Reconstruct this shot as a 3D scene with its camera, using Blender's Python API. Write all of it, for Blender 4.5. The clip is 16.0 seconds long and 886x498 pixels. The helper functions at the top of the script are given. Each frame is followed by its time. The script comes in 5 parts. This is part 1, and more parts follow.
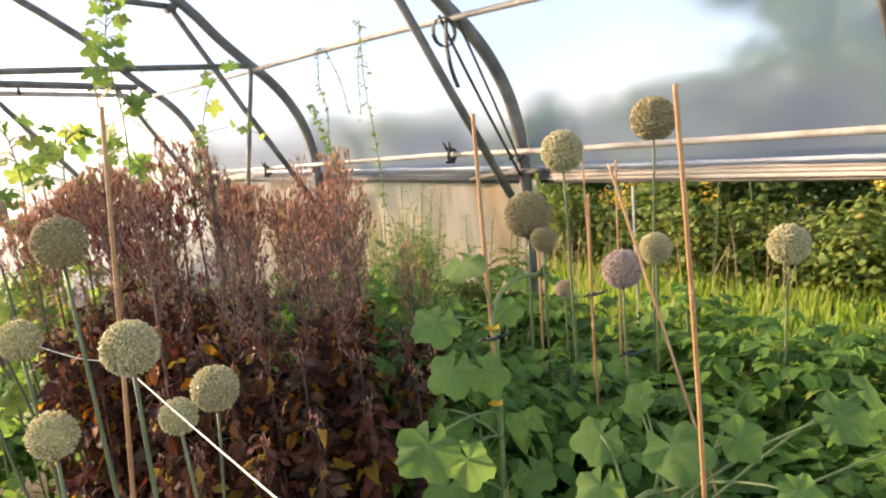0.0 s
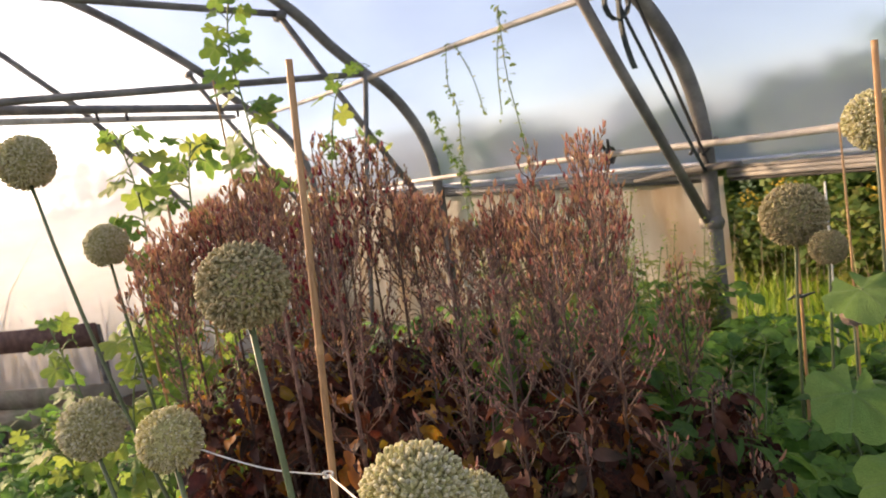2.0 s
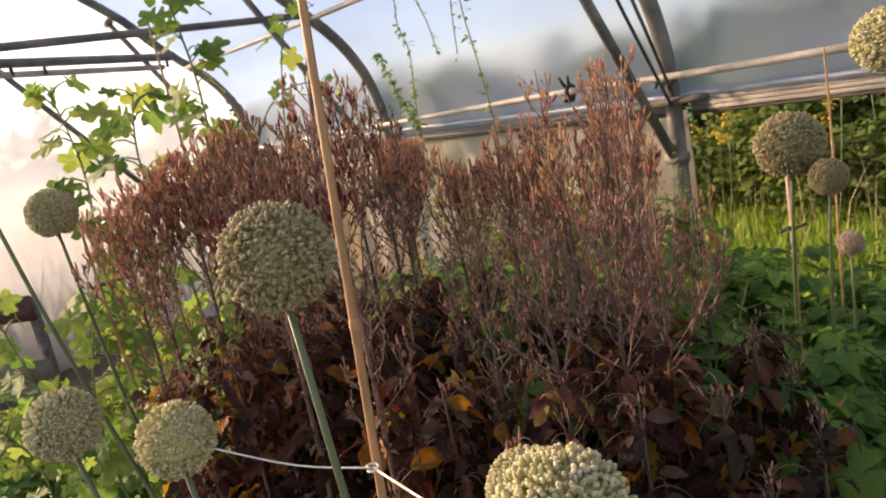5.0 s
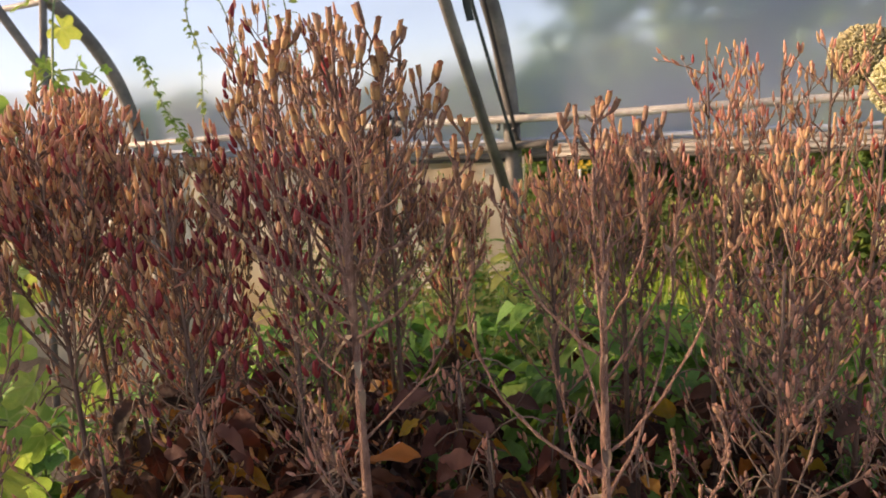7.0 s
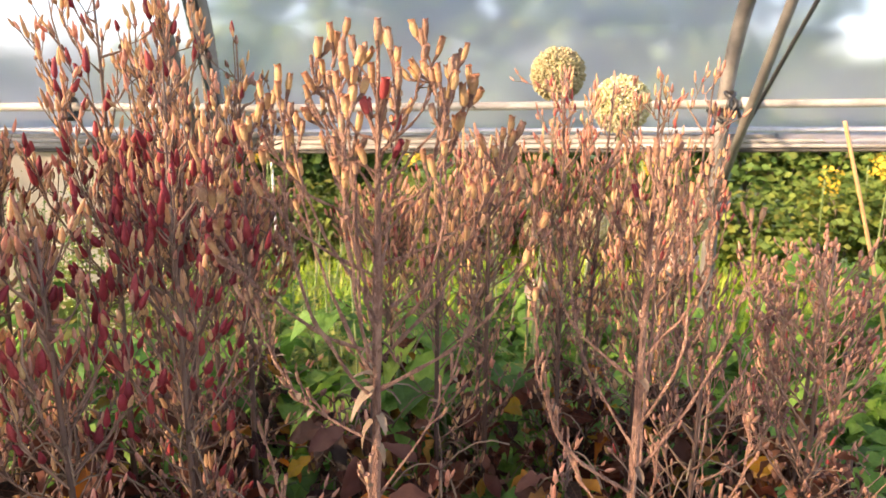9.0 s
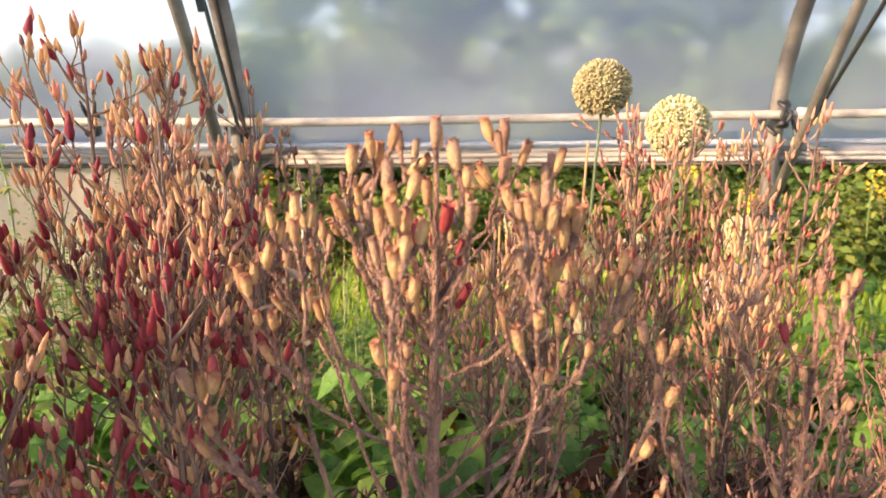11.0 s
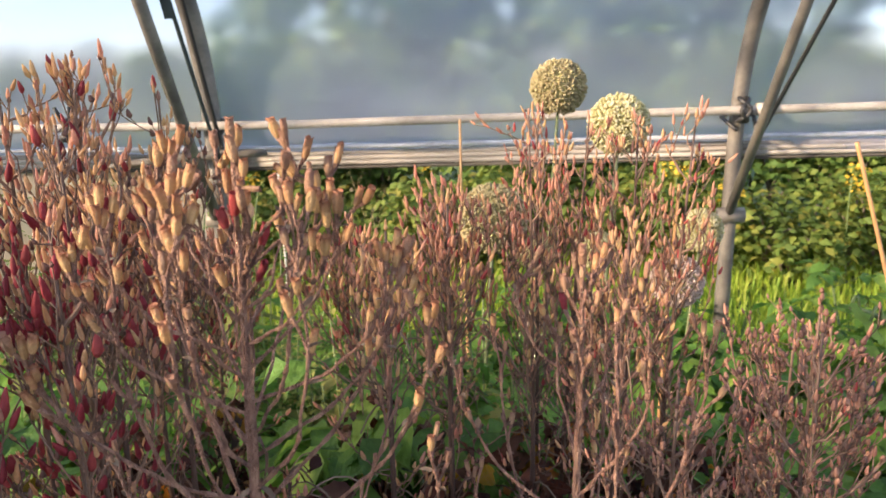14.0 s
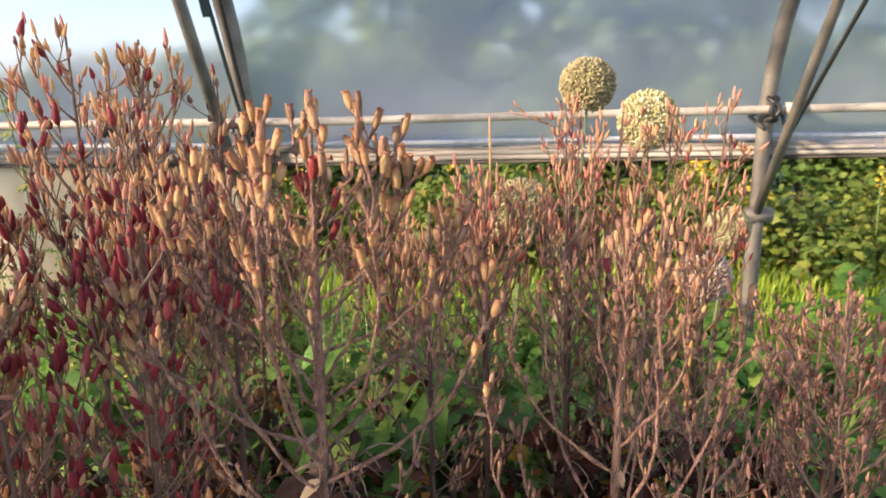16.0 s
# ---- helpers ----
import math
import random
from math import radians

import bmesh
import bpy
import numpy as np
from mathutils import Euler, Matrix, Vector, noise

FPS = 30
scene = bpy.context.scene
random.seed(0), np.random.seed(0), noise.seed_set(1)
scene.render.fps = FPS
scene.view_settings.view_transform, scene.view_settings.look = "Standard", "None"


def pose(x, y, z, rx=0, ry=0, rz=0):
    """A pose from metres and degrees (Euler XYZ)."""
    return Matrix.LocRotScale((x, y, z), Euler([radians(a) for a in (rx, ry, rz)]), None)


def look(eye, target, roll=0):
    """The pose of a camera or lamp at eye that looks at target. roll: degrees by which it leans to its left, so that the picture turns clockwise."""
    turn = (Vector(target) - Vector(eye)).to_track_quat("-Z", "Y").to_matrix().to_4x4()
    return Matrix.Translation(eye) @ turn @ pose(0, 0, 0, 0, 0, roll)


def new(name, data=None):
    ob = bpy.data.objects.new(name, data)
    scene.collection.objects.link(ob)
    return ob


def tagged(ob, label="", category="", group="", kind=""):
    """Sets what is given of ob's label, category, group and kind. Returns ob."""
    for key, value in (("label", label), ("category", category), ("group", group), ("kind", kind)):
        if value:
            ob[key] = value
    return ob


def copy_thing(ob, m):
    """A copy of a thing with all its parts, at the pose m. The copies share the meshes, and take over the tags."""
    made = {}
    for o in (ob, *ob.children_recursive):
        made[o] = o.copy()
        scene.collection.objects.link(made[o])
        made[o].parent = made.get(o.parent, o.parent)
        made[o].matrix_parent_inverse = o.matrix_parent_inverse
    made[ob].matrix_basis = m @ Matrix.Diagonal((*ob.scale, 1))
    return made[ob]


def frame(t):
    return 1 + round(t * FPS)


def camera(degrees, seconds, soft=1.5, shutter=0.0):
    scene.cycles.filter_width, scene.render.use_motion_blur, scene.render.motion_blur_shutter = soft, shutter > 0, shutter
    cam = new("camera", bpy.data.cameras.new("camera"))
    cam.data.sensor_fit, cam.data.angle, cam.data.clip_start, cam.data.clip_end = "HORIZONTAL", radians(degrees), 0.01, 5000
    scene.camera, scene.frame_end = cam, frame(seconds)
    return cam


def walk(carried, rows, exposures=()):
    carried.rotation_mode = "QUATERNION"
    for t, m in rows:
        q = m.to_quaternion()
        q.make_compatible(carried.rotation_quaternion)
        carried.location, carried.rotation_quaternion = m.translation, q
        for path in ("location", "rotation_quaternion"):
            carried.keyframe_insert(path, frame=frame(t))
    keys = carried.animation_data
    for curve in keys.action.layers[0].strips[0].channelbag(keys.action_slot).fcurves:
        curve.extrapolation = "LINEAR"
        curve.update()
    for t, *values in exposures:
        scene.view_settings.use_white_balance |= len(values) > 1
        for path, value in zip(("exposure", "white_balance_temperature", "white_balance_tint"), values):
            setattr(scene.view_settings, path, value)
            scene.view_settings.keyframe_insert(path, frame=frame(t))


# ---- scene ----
cam = camera(62.9, 16.0, soft=1.6)
cam.data.dof.use_dof = True
cam.data.dof.focus_distance = 0.42
cam.data.dof.aperture_fstop = cam.data.lens / 1.2
PATH = [
    (0, (-0.162, -0.237, 1.257), (1.088, 1.286, 0.913), -5.3),
    (0.5, (-0.186, -0.078, 1.249), (1.038, 1.467, 0.908), -7.0),
    (1, (-0.177, 0.075, 1.236), (0.957, 1.688, 0.899), -5.9),
    (1.5, (-0.128, 0.205, 1.225), (0.984, 1.839, 0.918), -5.4),
    (2, (-0.116, 0.264, 1.226), (0.964, 1.925, 0.957), -8.8),
    (2.5, (-0.111, 0.29, 1.22), (0.926, 1.975, 0.928), -9.8),
    (3, (-0.107, 0.3, 1.221), (0.974, 1.958, 0.932), -9.9),
    (3.5, (-0.11, 0.303, 1.223), (1.008, 1.935, 0.927), -10.1),
    (4, (-0.116, 0.299, 1.225), (1.01, 1.922, 0.909), -10.6),
    (4.5, (-0.134, 0.32, 1.234), (1.006, 1.913, 0.83), -11.3),
    (7, (-0.104, 0.927, 1.194), (1.62, 1.853, 0.783), -3.9),
    (7.5, (-0.106, 1.029, 1.202), (1.766, 1.528, 0.706), -2.1),
    (8, (-0.132, 1.1, 1.216), (1.799, 1.275, 0.726), -0.9),
    (8.5, (-0.156, 1.125, 1.206), (1.784, 1.128, 0.719), 0.1),
    (9, (-0.122, 1.12, 1.219), (1.82, 1.119, 0.743), 0.5),
    (9.5, (-0.073, 1.137, 1.247), (1.867, 1.177, 0.763), -0.0),
    (12, (-0.013, 1.14, 1.256), (1.924, 1.262, 0.776), 0.4),
    (12.5, (-0.044, 1.142, 1.256), (1.888, 1.411, 0.812), -0.5),
    (13, (-0.057, 1.115, 1.251), (1.872, 1.335, 0.77), -0.8),
    (13.5, (-0.056, 1.088, 1.251), (1.881, 1.173, 0.762), -0.4),
    (14, (-0.054, 1.064, 1.257), (1.885, 1.132, 0.773), -0.9),
    (14.5, (-0.059, 1.051, 1.255), (1.879, 1.077, 0.764), -1.3),
    (15, (-0.078, 1.058, 1.245), (1.86, 1.109, 0.752), -0.4),
    (15.5, (-0.081, 1.071, 1.247), (1.855, 1.163, 0.751), -0.6),
    (16, (-0.083, 1.077, 1.248), (1.855, 1.206, 0.77), -0.7),
]
walk(cam, [(t, look(eye, target, roll)) for t, eye, target, roll in PATH], exposures=[(0, 1.5, 6600, 13), (0.5, 1.32, 6600, 13), (1.5, 1.15, 6700, 15), (2.5, 0.9, 6800, 17), (4.5, 0.84, 6800, 17), (7, 1.05, 6800, 17), (7.5, 1.32, 6800, 18), (8, 1.62, 6800, 18), (9, 1.90, 6800, 16), (9.7, 1.86, 6800, 16), (12, 1.56, 6600, 15), (13, 1.42, 6450, 14), (14, 1.40, 6200, 12), (16, 1.40, 6200, 12)])


# ---- world, sun, exposure ----
SUN_FROM = Vector((-0.42, 0.86, 0.36)).normalized()
world = bpy.data.worlds.new("sky")
scene.world = world
world.use_nodes = True
wn = world.node_tree.nodes
sky = wn.new("ShaderNodeTexSky")
sky.sky_type = "NISHITA"
sky.sun_disc = False
sky.sun_elevation = math.asin(SUN_FROM.z)
sky.sun_rotation = math.atan2(SUN_FROM.x, SUN_FROM.y)
sky.air_density = 1.0
sky.dust_density = 1.2
sky.ozone_density = 2.0
wn["Background"].inputs["Strength"].default_value = 0.14
veil = wn.new("ShaderNodeHueSaturation")
veil.inputs["Saturation"].default_value = 0.62
veil.inputs["Value"].default_value = 1.15
world.node_tree.links.new(sky.outputs[0], veil.inputs["Color"])
world.node_tree.links.new(veil.outputs[0], wn["Background"].inputs["Color"])
sun = new("sun", bpy.data.lights.new("sun", "SUN"))
sun.data.energy = 5.0
sun.data.angle = radians(5)
sun.data.color = (1.0, 0.73, 0.47)
sun.matrix_world = look(SUN_FROM * 20, (0, 0, 0))


# ---- materials ----
def material(name, cols, rough=0.6, scale=6.0, fine=60.0, bump=0.15, vary="", trans=0.0, metal=0.0, spread=0.35, stretch=None, tip=None, veins=None):
    """Colours mixed by a coarse noise and by a random number of the piece; fine noise gives grain and relief."""
    m = bpy.data.materials.new(name)
    m.use_nodes = True
    n, l = m.node_tree.nodes, m.node_tree.links
    bsdf = n["Principled BSDF"]
    tc = n.new("ShaderNodeTexCoord")
    src = tc.outputs["Object"]
    if stretch:
        mp = n.new("ShaderNodeMapping")
        mp.inputs["Scale"].default_value = stretch
        l.new(src, mp.inputs["Vector"])
        src = mp.outputs["Vector"]
    no = n.new("ShaderNodeTexNoise")
    no.inputs["Scale"].default_value = scale
    no.inputs["Detail"].default_value = 4
    l.new(src, no.inputs["Vector"])
    fac = no.outputs["Fac"]
    if vary:
        if vary == "island":
            rnd = n.new("ShaderNodeNewGeometry").outputs["Random Per Island"]
        else:
            rnd = n.new("ShaderNodeObjectInfo").outputs["Random"]
        mx = n.new("ShaderNodeMix")
        mx.data_type = "FLOAT"
        mx.inputs["Factor"].default_value = 1 - spread
        l.new(fac, mx.inputs["A"])
        l.new(rnd, mx.inputs["B"])
        fac = mx.outputs["Result"]
    ramp = n.new("ShaderNodeValToRGB")
    el = ramp.color_ramp.elements
    lo, hi = (0.08, 0.92) if vary else (0.3, 0.7)
    for i, c in enumerate(cols):
        p = lo + (hi - lo) * i / max(1, len(cols) - 1)
        e = el[i] if i < 2 else el.new(p)
        e.position = p
        e.color = (*c, 1)
    l.new(fac, ramp.inputs["Fac"])
    fn = n.new("ShaderNodeTexNoise")
    fn.inputs["Scale"].default_value = fine
    fn.inputs["Detail"].default_value = 3
    l.new(src, fn.inputs["Vector"])
    hs = n.new("ShaderNodeHueSaturation")
    mr = n.new("ShaderNodeMapRange")
    mr.inputs["To Min"].default_value = 0.72
    mr.inputs["To Max"].default_value = 1.28
    l.new(fn.outputs["Fac"], mr.inputs["Value"])
    l.new(mr.outputs["Result"], hs.inputs["Value"])
    l.new(ramp.outputs["Color"], hs.inputs["Color"])
    colour = hs.outputs["Color"]
    if tip:
        sep = n.new("ShaderNodeSeparateXYZ")
        l.new(tc.outputs["Generated"], sep.inputs[0])
        tr_ = n.new("ShaderNodeMapRange")
        tr_.inputs["From Min"].default_value = 0.55
        tr_.inputs["From Max"].default_value = 0.95
        l.new(sep.outputs["Z"], tr_.inputs["Value"])
        tm = n.new("ShaderNodeMix")
        tm.data_type = "RGBA"
        l.new(tr_.outputs["Result"], tm.inputs[0])
        l.new(colour, tm.inputs[6])
        tm.inputs[7].default_value = (*tip, 1)
        colour = tm.outputs[2]
    if veins:
        kind, wide, vcol, amount = veins
        vs = n.new("ShaderNodeSeparateXYZ")
        l.new(tc.outputs["Object"], vs.inputs[0])

        def calc(op, a, c=None):
            q = n.new("ShaderNodeMath")
            q.operation = op
            for k, w in enumerate((a, c)):
                if w is None:
                    continue
                if isinstance(w, (int, float)):
                    q.inputs[k].default_value = w
                else:
                    l.new(w, q.inputs[k])
            return q.outputs[0]

        if kind == "palm":
            ang = calc("ARCTAN2", vs.outputs["X"], vs.outputs["Y"])
            far = calc("SQRT", calc("ADD", calc("POWER", vs.outputs["X"], 2), calc("POWER", vs.outputs["Y"], 2)))
            off = calc("ABSOLUTE", calc("SUBTRACT", calc("PINGPONG", ang, 0.55), 0.0))
            dist = calc("MULTIPLY", off, far)
        else:
            rib = calc("ABSOLUTE", vs.outputs["X"])
            slant = calc("SUBTRACT", vs.outputs["Y"], calc("MULTIPLY", rib, 0.9))
            side = calc("ADD", calc("PINGPONG", slant, 0.075), calc("MULTIPLY", rib, 0.05))
            dist = calc("MINIMUM", rib, calc("MULTIPLY", side, 1.6))
        mk = n.new("ShaderNodeMapRange")
        mk.inputs["From Min"].default_value = wide
        mk.inputs["From Max"].default_value = wide * 0.3
        mk.inputs["To Max"].default_value = amount
        l.new(dist, mk.inputs["Value"])
        vm = n.new("ShaderNodeMix")
        vm.data_type = "RGBA"
        l.new(mk.outputs["Result"], vm.inputs[0])
        l.new(colour, vm.inputs[6])
        vm.inputs[7].default_value = (*vcol, 1)
        colour = vm.outputs[2]
    l.new(colour, bsdf.inputs["Base Color"])
    bsdf.inputs["Roughness"].default_value = rough
    bsdf.inputs["Metallic"].default_value = metal
    if bump:
        bp = n.new("ShaderNodeBump")
        bp.inputs["Strength"].default_value = bump
        bp.inputs["Distance"].default_value = 0.01
        l.new(fn.outputs["Fac"], bp.inputs["Height"])
        l.new(bp.outputs["Normal"], bsdf.inputs["Normal"])
    if trans:
        tr = n.new("ShaderNodeBsdfTranslucent")
        l.new(colour, tr.inputs["Color"])
        ms = n.new("ShaderNodeMixShader")
        ms.inputs["Fac"].default_value = trans
        l.new(bsdf.outputs[0], ms.inputs[1])
        l.new(tr.outputs[0], ms.inputs[2])
        l.new(ms.outputs[0], n["Material Output"].inputs["Surface"])
    return m


def film(name, haze, rough, tint, ior=1.06, milk=(0.8, 0.8, 0.8), stain=None):
    """Polythene: blurred see-through mixed with milky scattering, streaked with dirt."""
    m = bpy.data.materials.new(name)
    m.use_nodes = True
    n, l = m.node_tree.nodes, m.node_tree.links
    n.remove(n["Principled BSDF"])
    rf = n.new("ShaderNodeBsdfRefraction")
    rf.inputs["Roughness"].default_value = rough
    rf.inputs["IOR"].default_value = ior
    rf.inputs["Color"].default_value = (*tint, 1)
    tr = n.new("ShaderNodeBsdfTranslucent")
    tr.inputs["Color"].default_value = (*milk, 1)
    df = n.new("ShaderNodeBsdfDiffuse")
    df.inputs["Color"].default_value = (*milk, 1)
    gl = n.new("ShaderNodeBsdfGlossy")
    gl.inputs["Roughness"].default_value = 0.25
    tc = n.new("ShaderNodeTexCoord")
    mp = n.new("ShaderNodeMapping")
    mp.inputs["Scale"].default_value = (1.0, 0.6, 2.2)
    l.new(tc.outputs["Object"], mp.inputs["Vector"])
    no = n.new("ShaderNodeTexNoise")
    no.inputs["Scale"].default_value = 1.6
    no.inputs["Detail"].default_value = 6
    l.new(mp.outputs["Vector"], no.inputs["Vector"])
    if stain:
        sm = n.new("ShaderNodeMapping")
        sm.inputs["Scale"].default_value = (2.0, 2.6, 1.0)
        l.new(tc.outputs["Object"], sm.inputs["Vector"])
        sn = n.new("ShaderNodeTexNoise")
        sn.inputs["Scale"].default_value = 1.5
        sn.inputs["Detail"].default_value = 7
        l.new(sm.outputs["Vector"], sn.inputs["Vector"])
        sr = n.new("ShaderNodeValToRGB")
        sr.color_ramp.elements[0].position, sr.color_ramp.elements[0].color = 0.42, (*milk, 1)
        sr.color_ramp.elements[1].position, sr.color_ramp.elements[1].color = 0.66, (*stain, 1)
        l.new(sn.outputs["Fac"], sr.inputs["Fac"])
        l.new(sr.outputs["Color"], tr.inputs["Color"])
        l.new(sr.outputs["Color"], df.inputs["Color"])
    mr = n.new("ShaderNodeMapRange")
    mr.inputs["From Min"].default_value = 0.3
    mr.inputs["From Max"].default_value = 0.75
    mr.inputs["To Min"].default_value = max(0, haze - 0.1)
    mr.inputs["To Max"].default_value = min(1, haze + 0.16)
    l.new(no.outputs["Fac"], mr.inputs["Value"])
    a, b, c = (n.new("ShaderNodeMixShader") for _ in range(3))
    a.inputs["Fac"].default_value = 0.4
    l.new(tr.outputs[0], a.inputs[1])
    l.new(df.outputs[0], a.inputs[2])
    l.new(mr.outputs["Result"], b.inputs["Fac"])
    l.new(rf.outputs[0], b.inputs[1])
    l.new(a.outputs[0], b.inputs[2])
    c.inputs["Fac"].default_value = 0.04
    l.new(b.outputs[0], c.inputs[1])
    l.new(gl.outputs[0], c.inputs[2])
    l.new(c.outputs[0], n["Material Output"].inputs["Surface"])
    return m


M_SHEET = film("polythene", 0.40, 0.44, (0.93, 0.935, 1.0), milk=(0.60, 0.67, 0.87))
M_END = film("milky_polythene", 0.50, 0.24, (0.94, 0.96, 1.0), milk=(0.78, 0.83, 0.92))
M_CURTAIN = film("dusty_polythene", 0.86, 0.5, (0.88, 0.80, 0.68), milk=(0.62, 0.55, 0.45), stain=(0.42, 0.29, 0.17))
# Pale blue-white colour that carries the reflection on the film above the side board.
M_SHEEN = material("polythene_sheen", [(0.50, 0.52, 0.56), (0.62, 0.64, 0.68), (0.70, 0.71, 0.74)], 0.35, 12, 60, 0.3, trans=0.3)
M_STEEL = material("galvanised_steel", [(0.075, 0.07, 0.065), (0.14, 0.13, 0.115), (0.22, 0.20, 0.17)], 0.6, 9, 90, 0.1, metal=0.2)
M_PIPE = material("weathered_pipe", [(0.28, 0.25, 0.21), (0.40, 0.365, 0.315), (0.49, 0.455, 0.40)], 0.55, 7, 50, 0.15)
M_TIMBER = material("weathered_timber", [(0.20, 0.18, 0.165), (0.30, 0.28, 0.255), (0.40, 0.375, 0.345)], 0.8, 5, 40, 0.3, stretch=(6, 0.5, 6))
# Dark wood of stick and posts; also the painted shadow under the side boards.
M_DARKWOOD_SHADOW = material("dark_timber_and_shadow", [(0.05, 0.045, 0.04), (0.11, 0.10, 0.085), (0.17, 0.15, 0.12)], 0.8, 6, 40, 0.3, stretch=(6, 0.5, 6))
M_BROWN = material("red_brown_board", [(0.055, 0.022, 0.016), (0.09, 0.04, 0.028), (0.13, 0.07, 0.05)], 0.7, 4, 50, 0.25, stretch=(1, 8, 8))
M_MOSSY = material("mossy_board", [(0.13, 0.10, 0.07), (0.2, 0.17, 0.12), (0.1, 0.11, 0.05)], 0.85, 6, 50, 0.4)
M_BLACK = material("black_plastic", [(0.012, 0.012, 0.013), (0.03, 0.03, 0.03)], 0.45, 10, 60, 0.05)
M_STRAP = material("dark_green_strap", [(0.012, 0.022, 0.022), (0.03, 0.045, 0.045)], 0.7, 30, 200, 0.2)
M_STRING = material("white_string", [(0.6, 0.57, 0.5), (0.75, 0.72, 0.66)], 0.9, 60, 400, 0.4)
M_CANE = material("bamboo", [(0.24, 0.12, 0.05), (0.40, 0.23, 0.10), (0.48, 0.31, 0.16)], 0.5, 10, 80, 0.15, vary="object", spread=0.6, stretch=(3, 3, 0.6))
M_STALK = material("leek_stalk", [(0.06, 0.085, 0.035), (0.11, 0.14, 0.065), (0.18, 0.18, 0.10)], 0.55, 6, 60, 0.1, vary="object", spread=0.6)
M_HEAD = material("leek_florets", [(0.44, 0.43, 0.19), (0.61, 0.575, 0.3), (0.71, 0.665, 0.43), (0.77, 0.735, 0.55)], 0.7, 12, 300, 0.2, vary="island", trans=0.38, spread=0.25)
M_HEADTAN = material("leek_florets_dry", [(0.22, 0.20, 0.09), (0.34, 0.30, 0.15), (0.42, 0.37, 0.21), (0.38, 0.27, 0.15)], 0.75, 12, 300, 0.2, vary="island", trans=0.15, spread=0.4)
M_HEADPINK = material("leek_florets_pink", [(0.34, 0.25, 0.22), (0.52, 0.40, 0.35), (0.62, 0.53, 0.46)], 0.7, 12, 300, 0.2, vary="island", trans=0.15, spread=0.4)
M_CORE = material("leek_core", [(0.36, 0.35, 0.14), (0.52, 0.48, 0.22)], 0.9, 40, 200, 0.4)
M_LSTEM = material("lettuce_twig", [(0.065, 0.039, 0.029), (0.14, 0.085, 0.06), (0.25, 0.158, 0.11), (0.37, 0.25, 0.175)], 0.7, 90, 420, 0.35, vary="island", spread=0.65)
M_NSTEM = material("pink_brown_stem", [(0.14, 0.072, 0.056), (0.31, 0.17, 0.122), (0.47, 0.285, 0.2)], 0.8, 110, 700, 0.9, stretch=(2, 2, 0.7))
M_LTRUNK = material("lettuce_stem", [(0.05, 0.03, 0.023), (0.1, 0.06, 0.044), (0.18, 0.115, 0.08)], 0.65, 14, 120, 0.3, stretch=(2, 2, 0.6))
M_CAPS = material("seed_tan", [(0.38, 0.225, 0.125), (0.6, 0.385, 0.215), (0.7, 0.475, 0.265), (0.66, 0.49, 0.25)], 0.65, 40, 500, 0.25, vary="island", trans=0.48, spread=0.3)
M_CAPSO = material("seed_pink", [(0.19, 0.1, 0.07), (0.33, 0.19, 0.122), (0.45, 0.285, 0.172), (0.54, 0.38, 0.215)], 0.75, 300, 900, 0.5, vary="object", trans=0.26, spread=0.5, tip=(0.36, 0.20, 0.15))
M_CAPSY = material("seed_yellow", [(0.37, 0.19, 0.1), (0.55, 0.335, 0.165), (0.64, 0.44, 0.21), (0.6, 0.32, 0.185)], 0.7, 300, 900, 0.5, vary="object", trans=0.34, spread=0.5, tip=(0.44, 0.20, 0.12))
M_CAPSR = material("seed_red", [(0.22, 0.03, 0.035), (0.36, 0.06, 0.06), (0.46, 0.15, 0.11)], 0.65, 40, 500, 0.25, vary="island", trans=0.3, spread=0.4)
M_CAPSRO = material("seed_crimson", [(0.15, 0.014, 0.024), (0.28, 0.028, 0.042), (0.4, 0.08, 0.07)], 0.65, 40, 500, 0.25, vary="object", trans=0.32, spread=0.4)
M_BUD = material("small_dark_bud", [(0.08, 0.036, 0.03), (0.17, 0.085, 0.062), (0.29, 0.16, 0.11)], 0.7, 40, 500, 0.25, vary="island", spread=0.4)
M_DRY = material("dead_leaf_shred", [(0.10, 0.065, 0.045), (0.18, 0.13, 0.09), (0.28, 0.22, 0.15)], 0.8, 20, 200, 0.3, vary="island", trans=0.2, spread=0.4)
M_CAPSM = material("seed_rust", [(0.36, 0.18, 0.14), (0.58, 0.31, 0.22), (0.70, 0.42, 0.29), (0.66, 0.25, 0.20)], 0.65, 120, 500, 0.35, vary="island", trans=0.45, spread=0.4)
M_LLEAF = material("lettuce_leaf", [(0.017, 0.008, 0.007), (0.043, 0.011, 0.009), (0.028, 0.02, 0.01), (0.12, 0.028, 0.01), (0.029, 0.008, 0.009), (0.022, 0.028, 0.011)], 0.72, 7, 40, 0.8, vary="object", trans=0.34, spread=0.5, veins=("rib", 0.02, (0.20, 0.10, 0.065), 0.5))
M_LLEAFY = material("lettuce_leaf_turning", [(0.22, 0.05, 0.008), (0.38, 0.13, 0.010), (0.36, 0.25, 0.02), (0.16, 0.17, 0.03)], 0.5, 7, 40, 0.6, vary="object", trans=0.5, spread=0.5, veins=("rib", 0.02, (0.35, 0.20, 0.08), 0.5))
M_SQUASH = material("squash_leaf", [(0.125, 0.24, 0.055), (0.2, 0.36, 0.08), (0.29, 0.46, 0.11)], 0.55, 7, 60, 0.7, vary="object", trans=0.5, spread=0.5, veins=("palm", 0.022, (0.24, 0.38, 0.15), 0.4))
